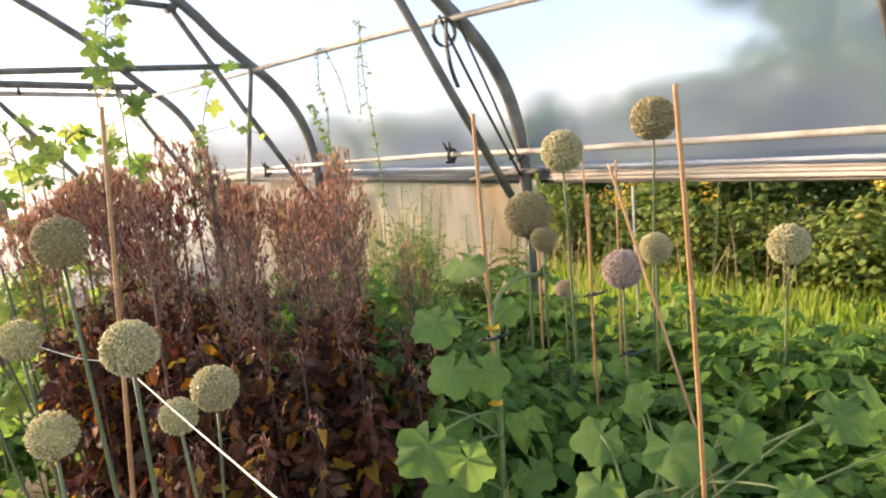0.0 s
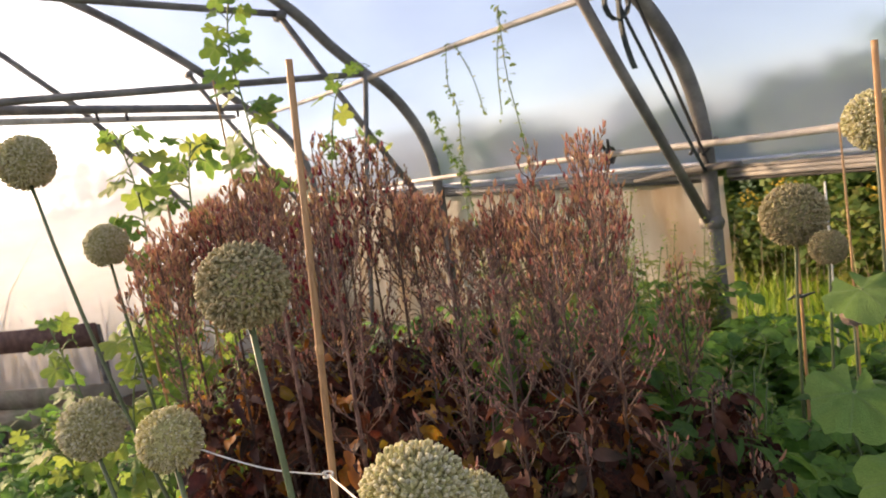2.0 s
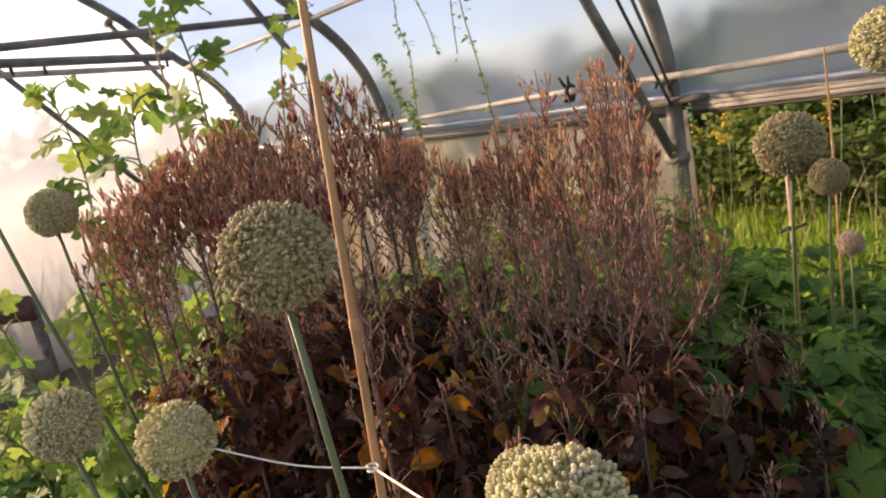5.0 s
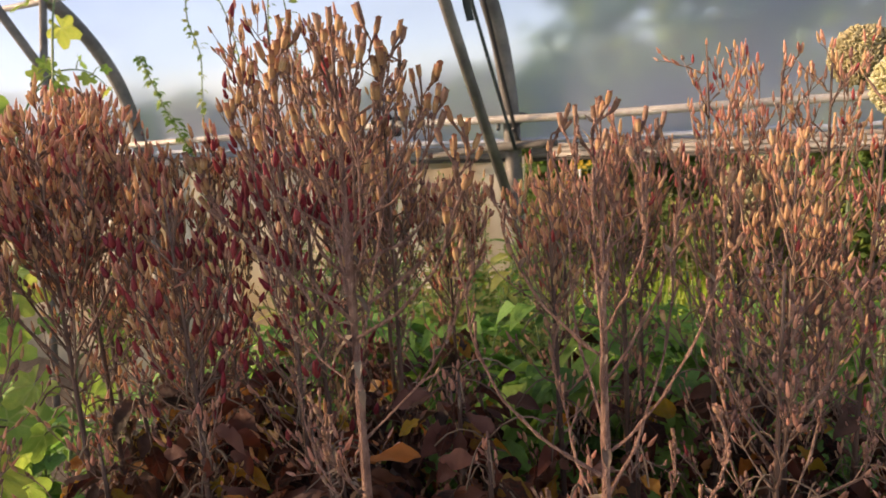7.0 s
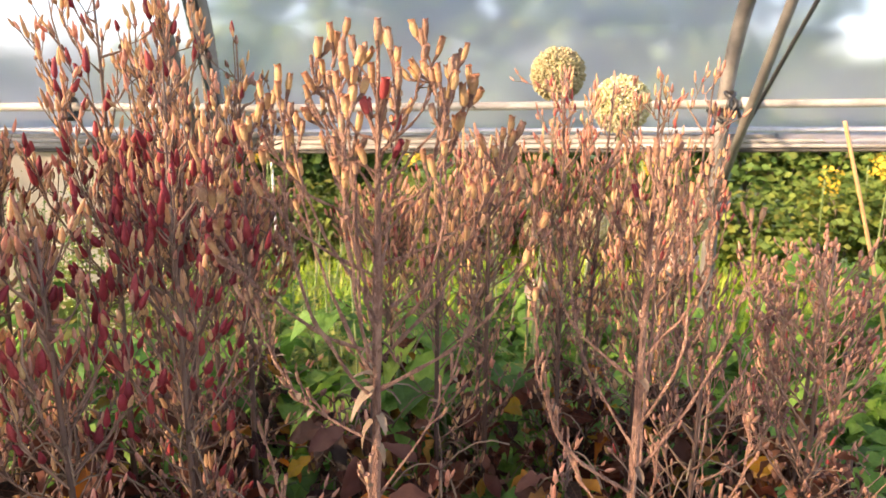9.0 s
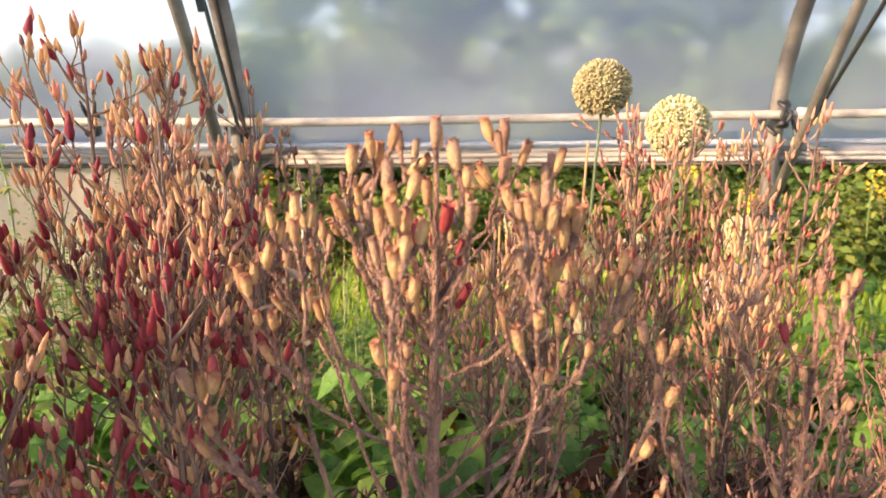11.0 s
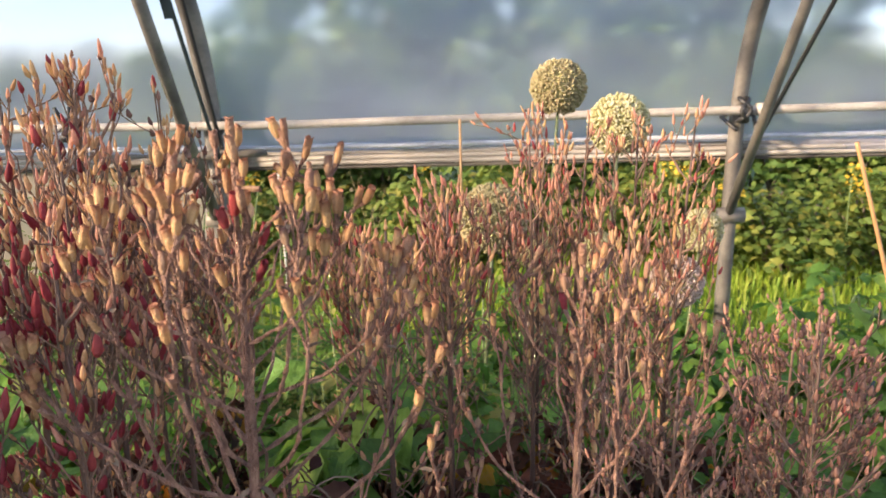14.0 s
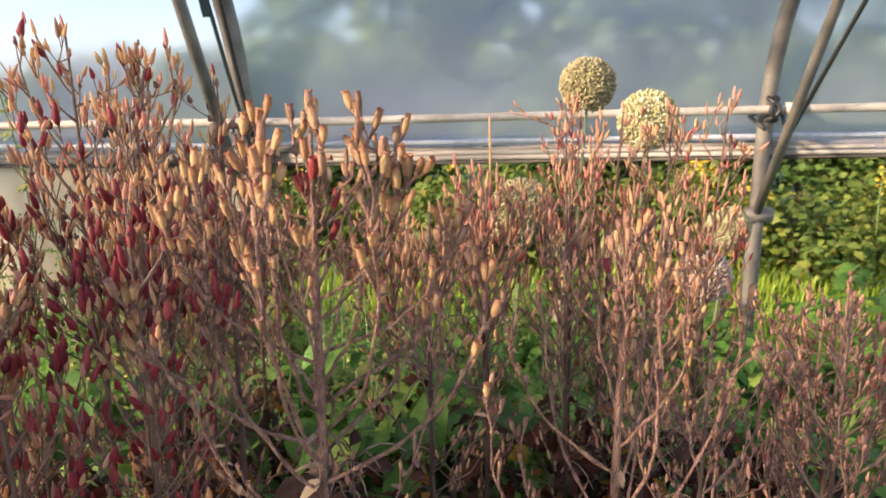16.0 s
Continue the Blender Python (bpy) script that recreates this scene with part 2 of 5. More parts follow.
M_VINE = material("vine_leaf", [(0.1, 0.2, 0.035), (0.16, 0.28, 0.05), (0.25, 0.35, 0.06), (0.4, 0.42, 0.08)], 0.5, 9, 70, 0.3, vary="object", trans=0.55, spread=0.4, veins=("palm", 0.02, (0.34, 0.40, 0.13), 0.6))
M_VSTEM = material("vine_stem", [(0.09, 0.14, 0.045), (0.16, 0.21, 0.075)], 0.6, 10, 100, 0.1)
M_BEAN = material("bed_leaf", [(0.06, 0.14, 0.026), (0.112, 0.245, 0.04), (0.185, 0.35, 0.053), (0.29, 0.41, 0.078)], 0.6, 30, 120, 0.6, vary="island", trans=0.48, spread=0.3)
M_FERN = material("weed_leaf", [(0.10, 0.17, 0.04), (0.19, 0.27, 0.06), (0.34, 0.36, 0.09), (0.40, 0.34, 0.10)], 0.6, 6, 60, 0.2, vary="island", trans=0.45, spread=0.35)
M_GRASS = material("grass_blade", [(0.10, 0.19, 0.02), (0.20, 0.33, 0.03), (0.32, 0.43, 0.04), (0.42, 0.44, 0.08)], 0.6, 3, 60, 0.1, vary="island", trans=0.5, spread=0.3)
M_STRAW = material("dry_grass", [(0.30, 0.22, 0.10), (0.46, 0.36, 0.19), (0.55, 0.46, 0.28), (0.25, 0.26, 0.10)], 0.7, 3, 60, 0.1, vary="island", trans=0.4, spread=0.3)
M_BUSH = material("bush_leaf", [(0.058, 0.118, 0.022), (0.092, 0.172, 0.03), (0.14, 0.215, 0.04), (0.22, 0.24, 0.05)], 0.75, 2, 60, 0.2, vary="island", trans=0.45, spread=0.4)
M_BRAMBLE = material("bramble_leaf", [(0.06, 0.11, 0.02), (0.11, 0.175, 0.03), (0.18, 0.235, 0.04), (0.34, 0.26, 0.05)], 0.75, 2, 60, 0.2, vary="island", trans=0.45, spread=0.4)
M_TREE = material("tree_leaf", [(0.06, 0.12, 0.03), (0.11, 0.2, 0.04), (0.2, 0.3, 0.06), (0.3, 0.35, 0.08)], 0.7, 1, 30, 0.2, vary="island", trans=0.4, spread=0.4)
M_BARK = material("bark", [(0.10, 0.09, 0.06), (0.18, 0.15, 0.11), (0.25, 0.22, 0.17)], 0.9, 5, 40, 0.6)
M_GOLD = material("yellow_flower", [(0.5, 0.33, 0.02), (0.62, 0.45, 0.04)], 0.7, 20, 200, 0.2, vary="island", trans=0.3)
M_SOIL = material("soil", [(0.025, 0.018, 0.012), (0.05, 0.038, 0.026), (0.085, 0.065, 0.045)], 0.95, 3, 45, 0.9)
M_TURF = material("turf", [(0.03, 0.06, 0.015), (0.06, 0.11, 0.025), (0.10, 0.12, 0.04)], 0.95, 2, 30, 0.8)
# Distance haze is mixed into this leaf colour: greyer and paler than the near trees.
M_FAR = material("far_wood_leaf_hazed", [(0.07, 0.09, 0.08), (0.10, 0.13, 0.11), (0.13, 0.16, 0.13)], 0.8, 0.3, 4, 0.2, vary="island", spread=0.5)


# ---- mesh tools ----
class Soup:
    """Vertices and faces of one mesh in the making."""

    def __init__(self):
        self.v, self.f, self.n = [], [], 0

    def add(self, verts, faces):
        verts = np.asarray(verts, float)
        self.v.append(verts)
        k = self.n
        self.f.extend([tuple(i + k for i in q) for q in faces])
        self.n += len(verts)

    def mesh(self, name, mat, smooth=True):
        me = bpy.data.meshes.new(name)
        vs = np.concatenate(self.v) if self.v else np.zeros((0, 3))
        me.from_pydata(vs.tolist(), [], self.f)
        me.materials.append(mat)
        if smooth:
            me.polygons.foreach_set("use_smooth", [True] * len(me.polygons))
        me.update()
        return me


def part(name, soup, mat, parent=None, label="", smooth=True, kind="", at=None):
    """One mesh object from a soup or a ready mesh, under parent."""
    me = soup.mesh(name, mat, smooth) if isinstance(soup, Soup) else soup
    ob = new(name, me)
    if parent is not None:
        ob.parent = parent
    if at is not None:
        ob.matrix_basis = at
    return tagged(ob, label=label, kind=kind)


def thing(name, label, category, group="", kind="", at=None):
    ob = new(name)
    ob.empty_display_size = 0.05
    if at is not None:
        ob.matrix_basis = at
    return tagged(ob, label, category, group, kind)


def unit(v):
    v = np.asarray(v, float)
    return v / (np.linalg.norm(v) + 1e-12)


def side_axes(d):
    d = unit(d)
    a = np.cross(d, (0, 0, 1) if abs(d[2]) < 0.9 else (1, 0, 0))
    a = unit(a)
    return a, np.cross(d, a)


def tube(s, pts, radii, n=6, cap=True):
    """A round tube along pts, appended to the soup s."""
    pts = np.asarray(pts, float)
    radii = np.broadcast_to(np.asarray(radii, float), (len(pts),))
    tang = np.gradient(pts, axis=0)
    a, _ = side_axes(tang[0])
    ang = np.arange(n) * 2 * np.pi / n
    rings = []
    for p, t, r in zip(pts, tang, radii):
        t = unit(t)
        a = unit(a - t * (a @ t))
        b = np.cross(t, a)
        rings.append(p + r * (np.cos(ang)[:, None] * a + np.sin(ang)[:, None] * b))
    fs = []
    for i in range(len(pts) - 1):
        for j in range(n):
            k = (j + 1) % n
            fs.append((i * n + j, i * n + k, (i + 1) * n + k, (i + 1) * n + j))
    if cap:
        fs.append(tuple(range(n - 1, -1, -1)))
        fs.append(tuple((len(pts) - 1) * n + j for j in range(n)))
    s.add(np.concatenate(rings), fs)


def curve(p0, p1, sag=(0, 0, 0), k=8):
    t = np.linspace(0, 1, k)[:, None]
    return np.asarray(p0) * (1 - t) + np.asarray(p1) * t + 4 * t * (1 - t) * np.asarray(sag)


def box(s, lo, hi, bevel=0.0):
    x0, y0, z0 = lo
    x1, y1, z1 = hi
    b = min(bevel, (x1 - x0) / 3, (z1 - z0) / 3, (y1 - y0) / 3)
    if b <= 0:
        v = [(x, y, z) for x in (x0, x1) for y in (y0, y1) for z in (z0, z1)]
        f = [(0, 1, 3, 2), (4, 6, 7, 5), (0, 4, 5, 1), (2, 3, 7, 6), (0, 2, 6, 4), (1, 5, 7, 3)]
        s.add(v, f)
        return
    bm = bmesh.new()
    bmesh.ops.create_cube(bm, size=1)
    for q in bm.verts:
        q.co = Vector(((x0 + x1) / 2 + q.co.x * (x1 - x0), (y0 + y1) / 2 + q.co.y * (y1 - y0), (z0 + z1) / 2 + q.co.z * (z1 - z0)))
    bmesh.ops.bevel(bm, geom=list(bm.edges), offset=b, segments=2, affect="EDGES")
    bm.verts.index_update()
    s.add([q.co[:] for q in bm.verts], [[q.index for q in f.verts] for f in bm.faces])
    bm.free()


def frame_of(origin, d, up=(0, 0, 1), roll=0.0):
    """Matrix whose Y runs along d."""
    d = Vector(d).normalized()
    x = d.cross(Vector(up))
    if x.length < 1e-3:
        x = Vector((1, 0, 0))
    x.normalize()
    z = x.cross(d)
    m = Matrix((x, d, z)).transposed().to_4x4()
    return Matrix.Translation(origin) @ m @ Matrix.Rotation(roll, 4, "Y")


def lance(length, width, bend, rng, fold=0.25, k=5, wave=0.0, peak=0.45):
    """A simple blade-shaped leaf along +Y, lying in XY, bending down; vertices and faces."""
    t = np.linspace(0, 1, k + 1)
    w = width / 2 * (np.sin(np.pi * t ** (np.log(0.5) / np.log(peak))) ** 0.8)
    w[0] = width * 0.06
    w[-1] = 0.0
    y = length * t * (1 - 0.12 * bend * t)
    z = -bend * length * t**2 * 0.55
    v, f = [], []
    for i in range(k + 1):
        wv = wave * rng.uniform(-1, 1) * width
        v += [(-w[i], y[i], z[i] + fold * w[i] + wv), (0, y[i], z[i]), (w[i], y[i], z[i] + fold * w[i] - wv)]
    for i in range(k):
        a = 3 * i
        f += [(a, a + 1, a + 4, a + 3), (a + 1, a + 2, a + 5, a + 4)]
    return np.array(v), f


def lobed(size, rng, lobes=5, depth=0.28, droop=0.35, cup=0.12):
    """A five-lobed leaf like a squash or vine leaf, stalk at the origin, tip towards +Y."""
    k = 40
    ang = np.linspace(-np.pi * 0.93, np.pi * 0.93, k)
    r = 0.62 + 0.38 * np.cos(ang / 2) ** 2
    r = r * (1 - depth * (0.5 - 0.5 * np.cos(ang * lobes * 1.08 + np.pi)) ** 1.5 * 0.9)
    r = r * (1 + 0.035 * np.sin(ang * 23 + rng.uniform(0, 6)))
    v, f = [(0, 0, 0)], []
    for ring in (0.4, 0.75, 1.0):
        for a, q in zip(ang, r):
            x, y = ring * q * np.sin(a), ring * q * np.cos(a)
            z = cup * ring**2 * (1 - 0.8 * abs(np.cos(a * lobes / 2))) - droop * (max(0, y) ** 2) * 0.5 - droop * 0.5 * x * x
            z += 0.03 * ring * np.sin(a * 7 + 2 * ring)
            v.append((x * 0.62, y * 0.62, z * 0.62))
    for j in range(k - 1):
        f.append((0, 1 + j + 1, 1 + j))
        for q in range(2):
            a = 1 + q * k + j
            f.append((a, a + 1, a + k + 1, a + k))
    return np.array(v) * size, f


def placed(verts, m):
    a = np.array(m)
    return np.asarray(verts) @ a[:3, :3].T + a[:3, 3]


# ---- ground ----
def ground_sheet(name, mat, lo, hi, step, z, rough, label):
    xs = np.unique(np.concatenate([np.arange(-6, 12, step), np.linspace(lo, -6, 12), np.linspace(12, hi, 14)]))
    ys = np.unique(np.concatenate([np.arange(-6, 12, step), np.linspace(lo, -6, 12), np.linspace(12, hi, 14)]))
    v = [(x, y, z + rough * noise.noise(Vector((x * 1.7, y * 1.7, 0))) if abs(x) < 12 and abs(y) < 12 else z) for y in ys for x in xs]
    w = len(xs)
    f = [(j * w + i, j * w + i + 1, (j + 1) * w + i + 1, (j + 1) * w + i) for j in range(len(ys) - 1) for i in range(w - 1)]
    s = Soup()
    s.add(v, f)
    return tagged(part(name, s, mat), label, "ground", kind="structure")


ground_sheet("ground", M_TURF, -600, 600, 0.3, 0.0, 0.05, "rough grassy ground around the polytunnel")
s = Soup()
xs, ys = np.linspace(-3.25, 1.93, 50), np.linspace(-3.0, 4.86, 80)
s.add([(x, y, 0.075 + 0.03 * noise.noise(Vector((x * 4, y * 4, 3)))) for y in ys for x in xs],
      [(j * 50 + i, j * 50 + i + 1, (j + 1) * 50 + i + 1, (j + 1) * 50 + i) for j in range(79) for i in range(49)])
tagged(part("floor", s, M_SOIL), "dark bare soil of the polytunnel beds", "soil", kind="structure")

# ---- polytunnel frame and cover ----
HOOPS = [-2.80, -1.20, 0.345, 1.757, 3.36, 4.88]
MID = -0.70
PROFILE = [(1.925, 0.0), (1.925, 0.55), (1.928, 0.95), (1.922, 1.12), (1.910, 1.20), (1.884, 1.29), (1.843, 1.38), (1.772, 1.485), (1.690, 1.572),
           (1.597, 1.648), (1.45, 1.778), (1.30, 1.93), (0.98, 2.165), (0.62, 2.385), (0.20, 2.565), (-0.25, 2.68), (MID, 2.72)]
ARCH = PROFILE + [(2 * MID - x, z) for x, z in PROFILE[-2::-1]]


def smooth_line(pts, k=4):
    """Catmull-Rom through pts."""
    p = np.array([pts[0], *pts, pts[-1]], float)
    out = []
    for i in range(1, len(p) - 2):
        for t in np.arange(k) / k:
            a, b, c, d = p[i - 1 : i + 3]
            out.append(0.5 * (2 * b + (c - a) * t + (2 * a - 5 * b + 4 * c - d) * t * t + (3 * b - a - 3 * c + d) * t**3))
    out.append(p[-2])
    return np.array(out)


ARC = smooth_line(ARCH, 3)
for y in HOOPS:
    hoop = thing("hoop", "dark galvanised steel hoop of the polytunnel", "frame", "hoops of the polytunnel", "structure")
    s = Soup()
    thin = 0.8 if y < 1 else 1.0
    tube(s, [(x, y, z) for x, z in ARC], 0.0255 * thin, 12)
    part("hoop_tube", s, M_STEEL, hoop)
    s = Soup()
    tube(s, [(1.915, y + 0.008, 0.850), (1.565, y + 0.004, 1.385), (1.225, y, 1.925)], 0.016 * thin, 8)
    part("brace", s, M_STEEL, hoop, "thin straight steel brace")
    for bx, bz in ((1.915, 0.855), (1.232, 1.915)):
        s = Soup()
        tube(s, [(bx, y - 0.035, bz), (bx, y + 0.035, bz)], 0.022, 8)
        part("clamp", s, M_STEEL, hoop)

s = Soup()
tube(s, [(1.605, 3.36, 1.635), (0.5, 3.36, 1.637), (-2.99, 3.36, 1.64)], 0.015, 8)
tagged(part("cross_bar", s, M_STEEL), "level steel crop bar across the hoop", "bar", kind="structure")
s = Soup()
tube(s, [(1.26, 3.36, 1.92), (0.3, 3.36, 2.01), (MID, 3.36, 2.12)], 0.015, 8)
tagged(part("cross_bar", s, M_STEEL), "steel tie bar rising from the hoop", "bar", kind="structure")
s = Soup()
tube(s, [(1.60, 3.335, 1.63), (1.50, 3.34, 1.05), (1.36, 3.35, 0.0)], 0.013, 8)
tagged(part("post", s, M_STEEL), "thin upright steel post under the crop bar", "post", kind="structure")
bar = thing("hanging_bar", "pair of level dark and pale pipes tied together", "bar", kind="structure")
d0, d1 = np.array((1.283, 4.20, 1.618)), np.array((-1.0, 2.75, 1.618))
s = Soup()
tube(s, [d0, (d0 + d1) / 2, d1], 0.019, 10)
part("pipe", s, M_STEEL, bar)
s = Soup()
tube(s, [d0 + (-0.05, 0, -0.045), (d0 + d1) / 2 + (0, 0, -0.042), d1 + (0, 0, -0.045)], 0.013, 8)
part("pipe", s, M_PIPE, bar, "pale lower pipe")
for t in (0.015, 0.30, 0.36, 0.62):
    p = d0 + (d1 - d0) * t
    s = Soup()
    tube(s, [p + (0, 0, 0.0), p + (0, 0, -0.05)], 0.0075, 8)
    part("tie", s, M_BLACK, bar)
s = Soup()
tube(s, [(-0.32, 4.5, 2.56), (0.53, 4.5, 1.72), (1.38, 4.5, 0.58)], 0.015, 8)
tagged(part("end_brace", s, M_STEEL), "sloping steel brace before the end sheet", "brace", kind="structure")

# purlin, side rail and side boards
s = Soup()
ys = np.linspace(-2.8, 4.88, 40)
tube(s, [(1.607, y, 1.612 - 0.006 * math.sin(y * 2)) for y in ys], 0.0115, 10)
tagged(part("purlin", s, M_PIPE), "pale weathered pipe running along under the hoops", "pipe", kind="structure")
s = Soup()
tube(s, [(1.884 - 0.008 * math.cos(y * 3.9), y, 1.117 + 0.018 * min(1.8, max(0, 1.6 - y)) - 0.025 * max(0, y - 2.2)) for y in ys], 0.0118, 10)
tagged(part("side_rail", s, M_PIPE), "pale weathered side pipe lashed to the hoops", "pipe", kind="structure")
for y0, y1, tip in ((-2.80, 1.70, 0.012), (1.80, 4.88, 0.0)):
    rail = thing("side_board", "weathered pale timber board with a dark strip for the shadow below it", "board", "side boards", "structure",
                 Matrix.Translation((0, 1.7, 0)) @ Matrix.Rotation(-tip, 4, "X") @ Matrix.Translation((0, -1.7, 0)))
    for z0, z1, x0 in ((1.0235, 1.0370, 1.955), (1.0105, 1.0230, 1.953), (0.9960, 1.0100, 1.955)):
        s = Soup()
        box(s, (x0, y0, z0), (1.99, y1, z1), bevel=0.0015)
        part("board", s, M_TIMBER, rail)
    # Dark strip in place of the shadow gap beneath the board.
    s = Soup()
    box(s, (1.960, y0, 0.984), (1.995, y1, 0.9955), bevel=0.003)
    part("shadow_strip", s, M_DARKWOOD_SHADOW, rail)


def sheet_grid(name, mat, pts, y0, y1, ny, wob, label, category="sheet"):
    s = Soup()
    ys = np.linspace(y0, y1, ny)
    k = len(pts)
    v = []
    for y in ys:
        for x, z in pts:
            q = wob * noise.noise(Vector((x * 2.3, y * 1.4, z * 3.1)))
            dx, dz = (x - MID), (z - 0.7)
            L = math.hypot(dx, dz)
            v.append((x + q * dx / L, y, z + q * dz / L))
    s.add(v, [(j * k + i, j * k + i + 1, (j + 1) * k + i + 1, (j + 1) * k + i) for j in range(ny - 1) for i in range(k - 1)])
    ob = tagged(part(name, s, mat), label, category, kind="structure")
    ob.visible_shadow = False
    return ob


OUTER = [(x + (0.032 if x > MID else -0.032), z) if z < 1.3 else (MID + (x - MID) * 1.014, 0.7 + (z - 0.7) * 1.016) for x, z in ARC]
cover = [(x, z) for x, z in OUTER if not (x > 0 and z < 1.0)]
cover = [(2.0, 1.035), *cover]
sheet_grid("roof_sheet", M_SHEET, cover, -2.80, 4.90, 46, 0.014, "clouded clear polythene stretched over the hoops")


def end_sheet(y, label):
    s = Soup()
    cols = 40
    xs = np.linspace(2 * MID - 1.94, 1.94, cols)
    hz = [np.interp(abs(x - MID), [q[0] - MID for q in PROFILE[::-1]], [q[1] for q in PROFILE[::-1]]) for x in xs]
    rows = 24
    v = [(x, y + 0.02 * noise.noise(Vector((x * 2, z0 * 2, 5))), h * z0) for z0 in np.linspace(0, 1, rows) for x, h in zip(xs, hz)]
    s.add(v, [(j * cols + i, j * cols + i + 1, (j + 1) * cols + i + 1, (j + 1) * cols + i) for j in range(rows - 1) for i in range(cols - 1)])
    ob = tagged(part("end_sheet", s, M_END), label, "sheet", kind="structure")
    ob.visible_shadow = False


end_sheet(4.90, "milky polythene closing the sunlit end")
end_sheet(-2.82, "milky polythene closing the end behind the path")

# pale polythene roll along the side board, added for the film's blue-white reflection streak
s = Soup()
roll = np.linspace(-2.78, 4.86, 150)
tube(s, [(1.948 + 0.004 * math.sin(y * 9), y, 1.049 + 0.012 * max(0, 1.7 - y) * (y < 1.7) + 0.003 * noise.noise(Vector((y * 6, 1, 1)))) for y in roll], [0.0075 + 0.003 * noise.noise(Vector((y * 4, 5, 2))) for y in roll], 8)
tagged(part("sheen_roll", s, M_SHEEN), "pale polythene roll standing in for the reflection streak above the side board", "sheet", kind="structure")

# loose plastic curtain below the side board
s = Soup()
ny, nz = 220, 24
v = []
for j in range(ny):
    y = 1.74 + (4.86 - 1.74) * j / (ny - 1)
    for i in range(nz):
        t = i / (nz - 1)
        z = 1.0 - t * (0.98 if y > 2.0 else 0.62)
        v.append((1.985 + 0.020 * t * math.sin(y * 17 + 2 * math.sin(y * 5)) + 0.006 * noise.noise(Vector((y * 22, z * 3, 4))) + 0.016 * noise.noise(Vector((y * 8, z * 4 + y * 3, 2))) + 0.03 * noise.noise(Vector((y * 3, z * 2.5, 1))), y, z))
s.add(v, [(j * nz + i, j * nz + i + 1, (j + 1) * nz + i + 1, (j + 1) * nz + i) for j in range(ny - 1) for i in range(nz - 1)])
curtain = tagged(part("plastic_curtain", s, M_CURTAIN), "creased dusty beige plastic curtain hanging below the side board", "curtain", kind="structure")
curtain.visible_shadow = False

# ---- small fittings on the frame ----
def clip(x, y, z, label):
    c = thing("spring_clip", label, "clip", "clips on the side pipe")
    s = Soup()
    tube(s, [(x - 0.022 * math.cos(a), y, z + 0.022 * math.sin(a)) for a in np.linspace(-2.6, 2.6, 12)], 0.0075, 8)
    part("jaw", s, M_BLACK, c)
    s = Soup()
    box(s, (x - 0.034, y - 0.016, z - 0.036), (x + 0.006, y + 0.016, z - 0.012), bevel=0.005)
    part("pad", s, M_BLACK, c)
    for k in (-1, 1):
        s = Soup()
        tube(s, [(x - 0.015, y + k * 0.008, z + 0.015), (x - 0.03, y + k * 0.02, z + 0.055)], [0.007, 0.005], 6)
        part("grip", s, M_BLACK, c)


clip(1.878, 2.127, 1.117, "black plastic spring clip gripping the pale side pipe")
clip(1.878, 3.85, 1.062, "black plastic spring clip gripping the pale side pipe")


def ribbon(s, pts, w, thick=0.0015, across=(0, 1, 0)):
    a = np.asarray(across, float) * w / 2
    pts = np.asarray(pts, float)
    v, f = [], []
    for p in pts:
        v += [p - a, p + a, p + a + (thick, 0, thick), p - a + (thick, 0, thick)]
    for i in range(len(pts) - 1):
        for j in range(4):
            k = (j + 1) % 4
            f.append((4 * i + j, 4 * i + k, 4 * i + 4 + k, 4 * i + 4 + j))
    s.add(v, f)


for y, loose in ((1.757, True), (0.345, False)):
    st = thing("hoop_strap", "dark straps and cord tied from pipe to hoop leg", "strap", "straps on the hoops")
    lean = 0.0 if loose else -0.15
    s = Soup()
    ribbon(s, curve((1.60, y - 0.03 + lean, 1.62), (1.885, y - 0.035, 1.04), (0.004, 0, 0.0), 9), 0.012)
    part("strap", s, M_BLACK, st)
    if loose:
        s = Soup()
        tube(s, curve((1.535, y - 0.02, 1.62), (1.87, y - 0.03, 1.03), (-0.012, 0, 0.01), 9), 0.0055, 6)
        part("cord", s, M_STRAP, st)
    s = Soup()
    tube(s, [(1.86, y - 0.03, 1.085), (1.93, y - 0.045, 1.125), (1.97, y, 1.13), (1.93, y + 0.04, 1.12), (1.87, y + 0.02, 1.09)], 0.006, 6)
    part("lashing", s, M_BLACK, st)
    if loose:
        s = Soup()
        ribbon(s, [(1.555 + 0.05 * math.sin(a) - 0.02, y - 0.04, 1.60 - 0.04 + 0.05 * math.cos(a)) for a in np.linspace(0, 6.2, 12)], 0.02)
        part("bow", s, M_STRAP, st)
        s = Soup()
        ribbon(s, curve((1.55, y - 0.04, 1.60), (1.57, y - 0.05, 1.37), (-0.02, 0, 0), 8), 0.02)
        part("tail", s, M_STRAP, st)
    else:
        s = Soup()
        tube(s, [(1.878, y - 0.03, 1.142), (1.878, y - 0.08, 1.142)], 0.0165, 10)
        part("coupling", s, M_PIPE, st, "pale pipe coupling")
        s = Soup()
        tube(s, [(1.895 + 0.034 * math.cos(a), y + 0.012 * math.sin(a * 2.5), 1.14 + 0.030 * math.sin(a)) for a in np.linspace(0, 12.4, 40)], 0.0062, 6)
        part("tie", s, M_BLACK, st, "black tie wound round the pipe")

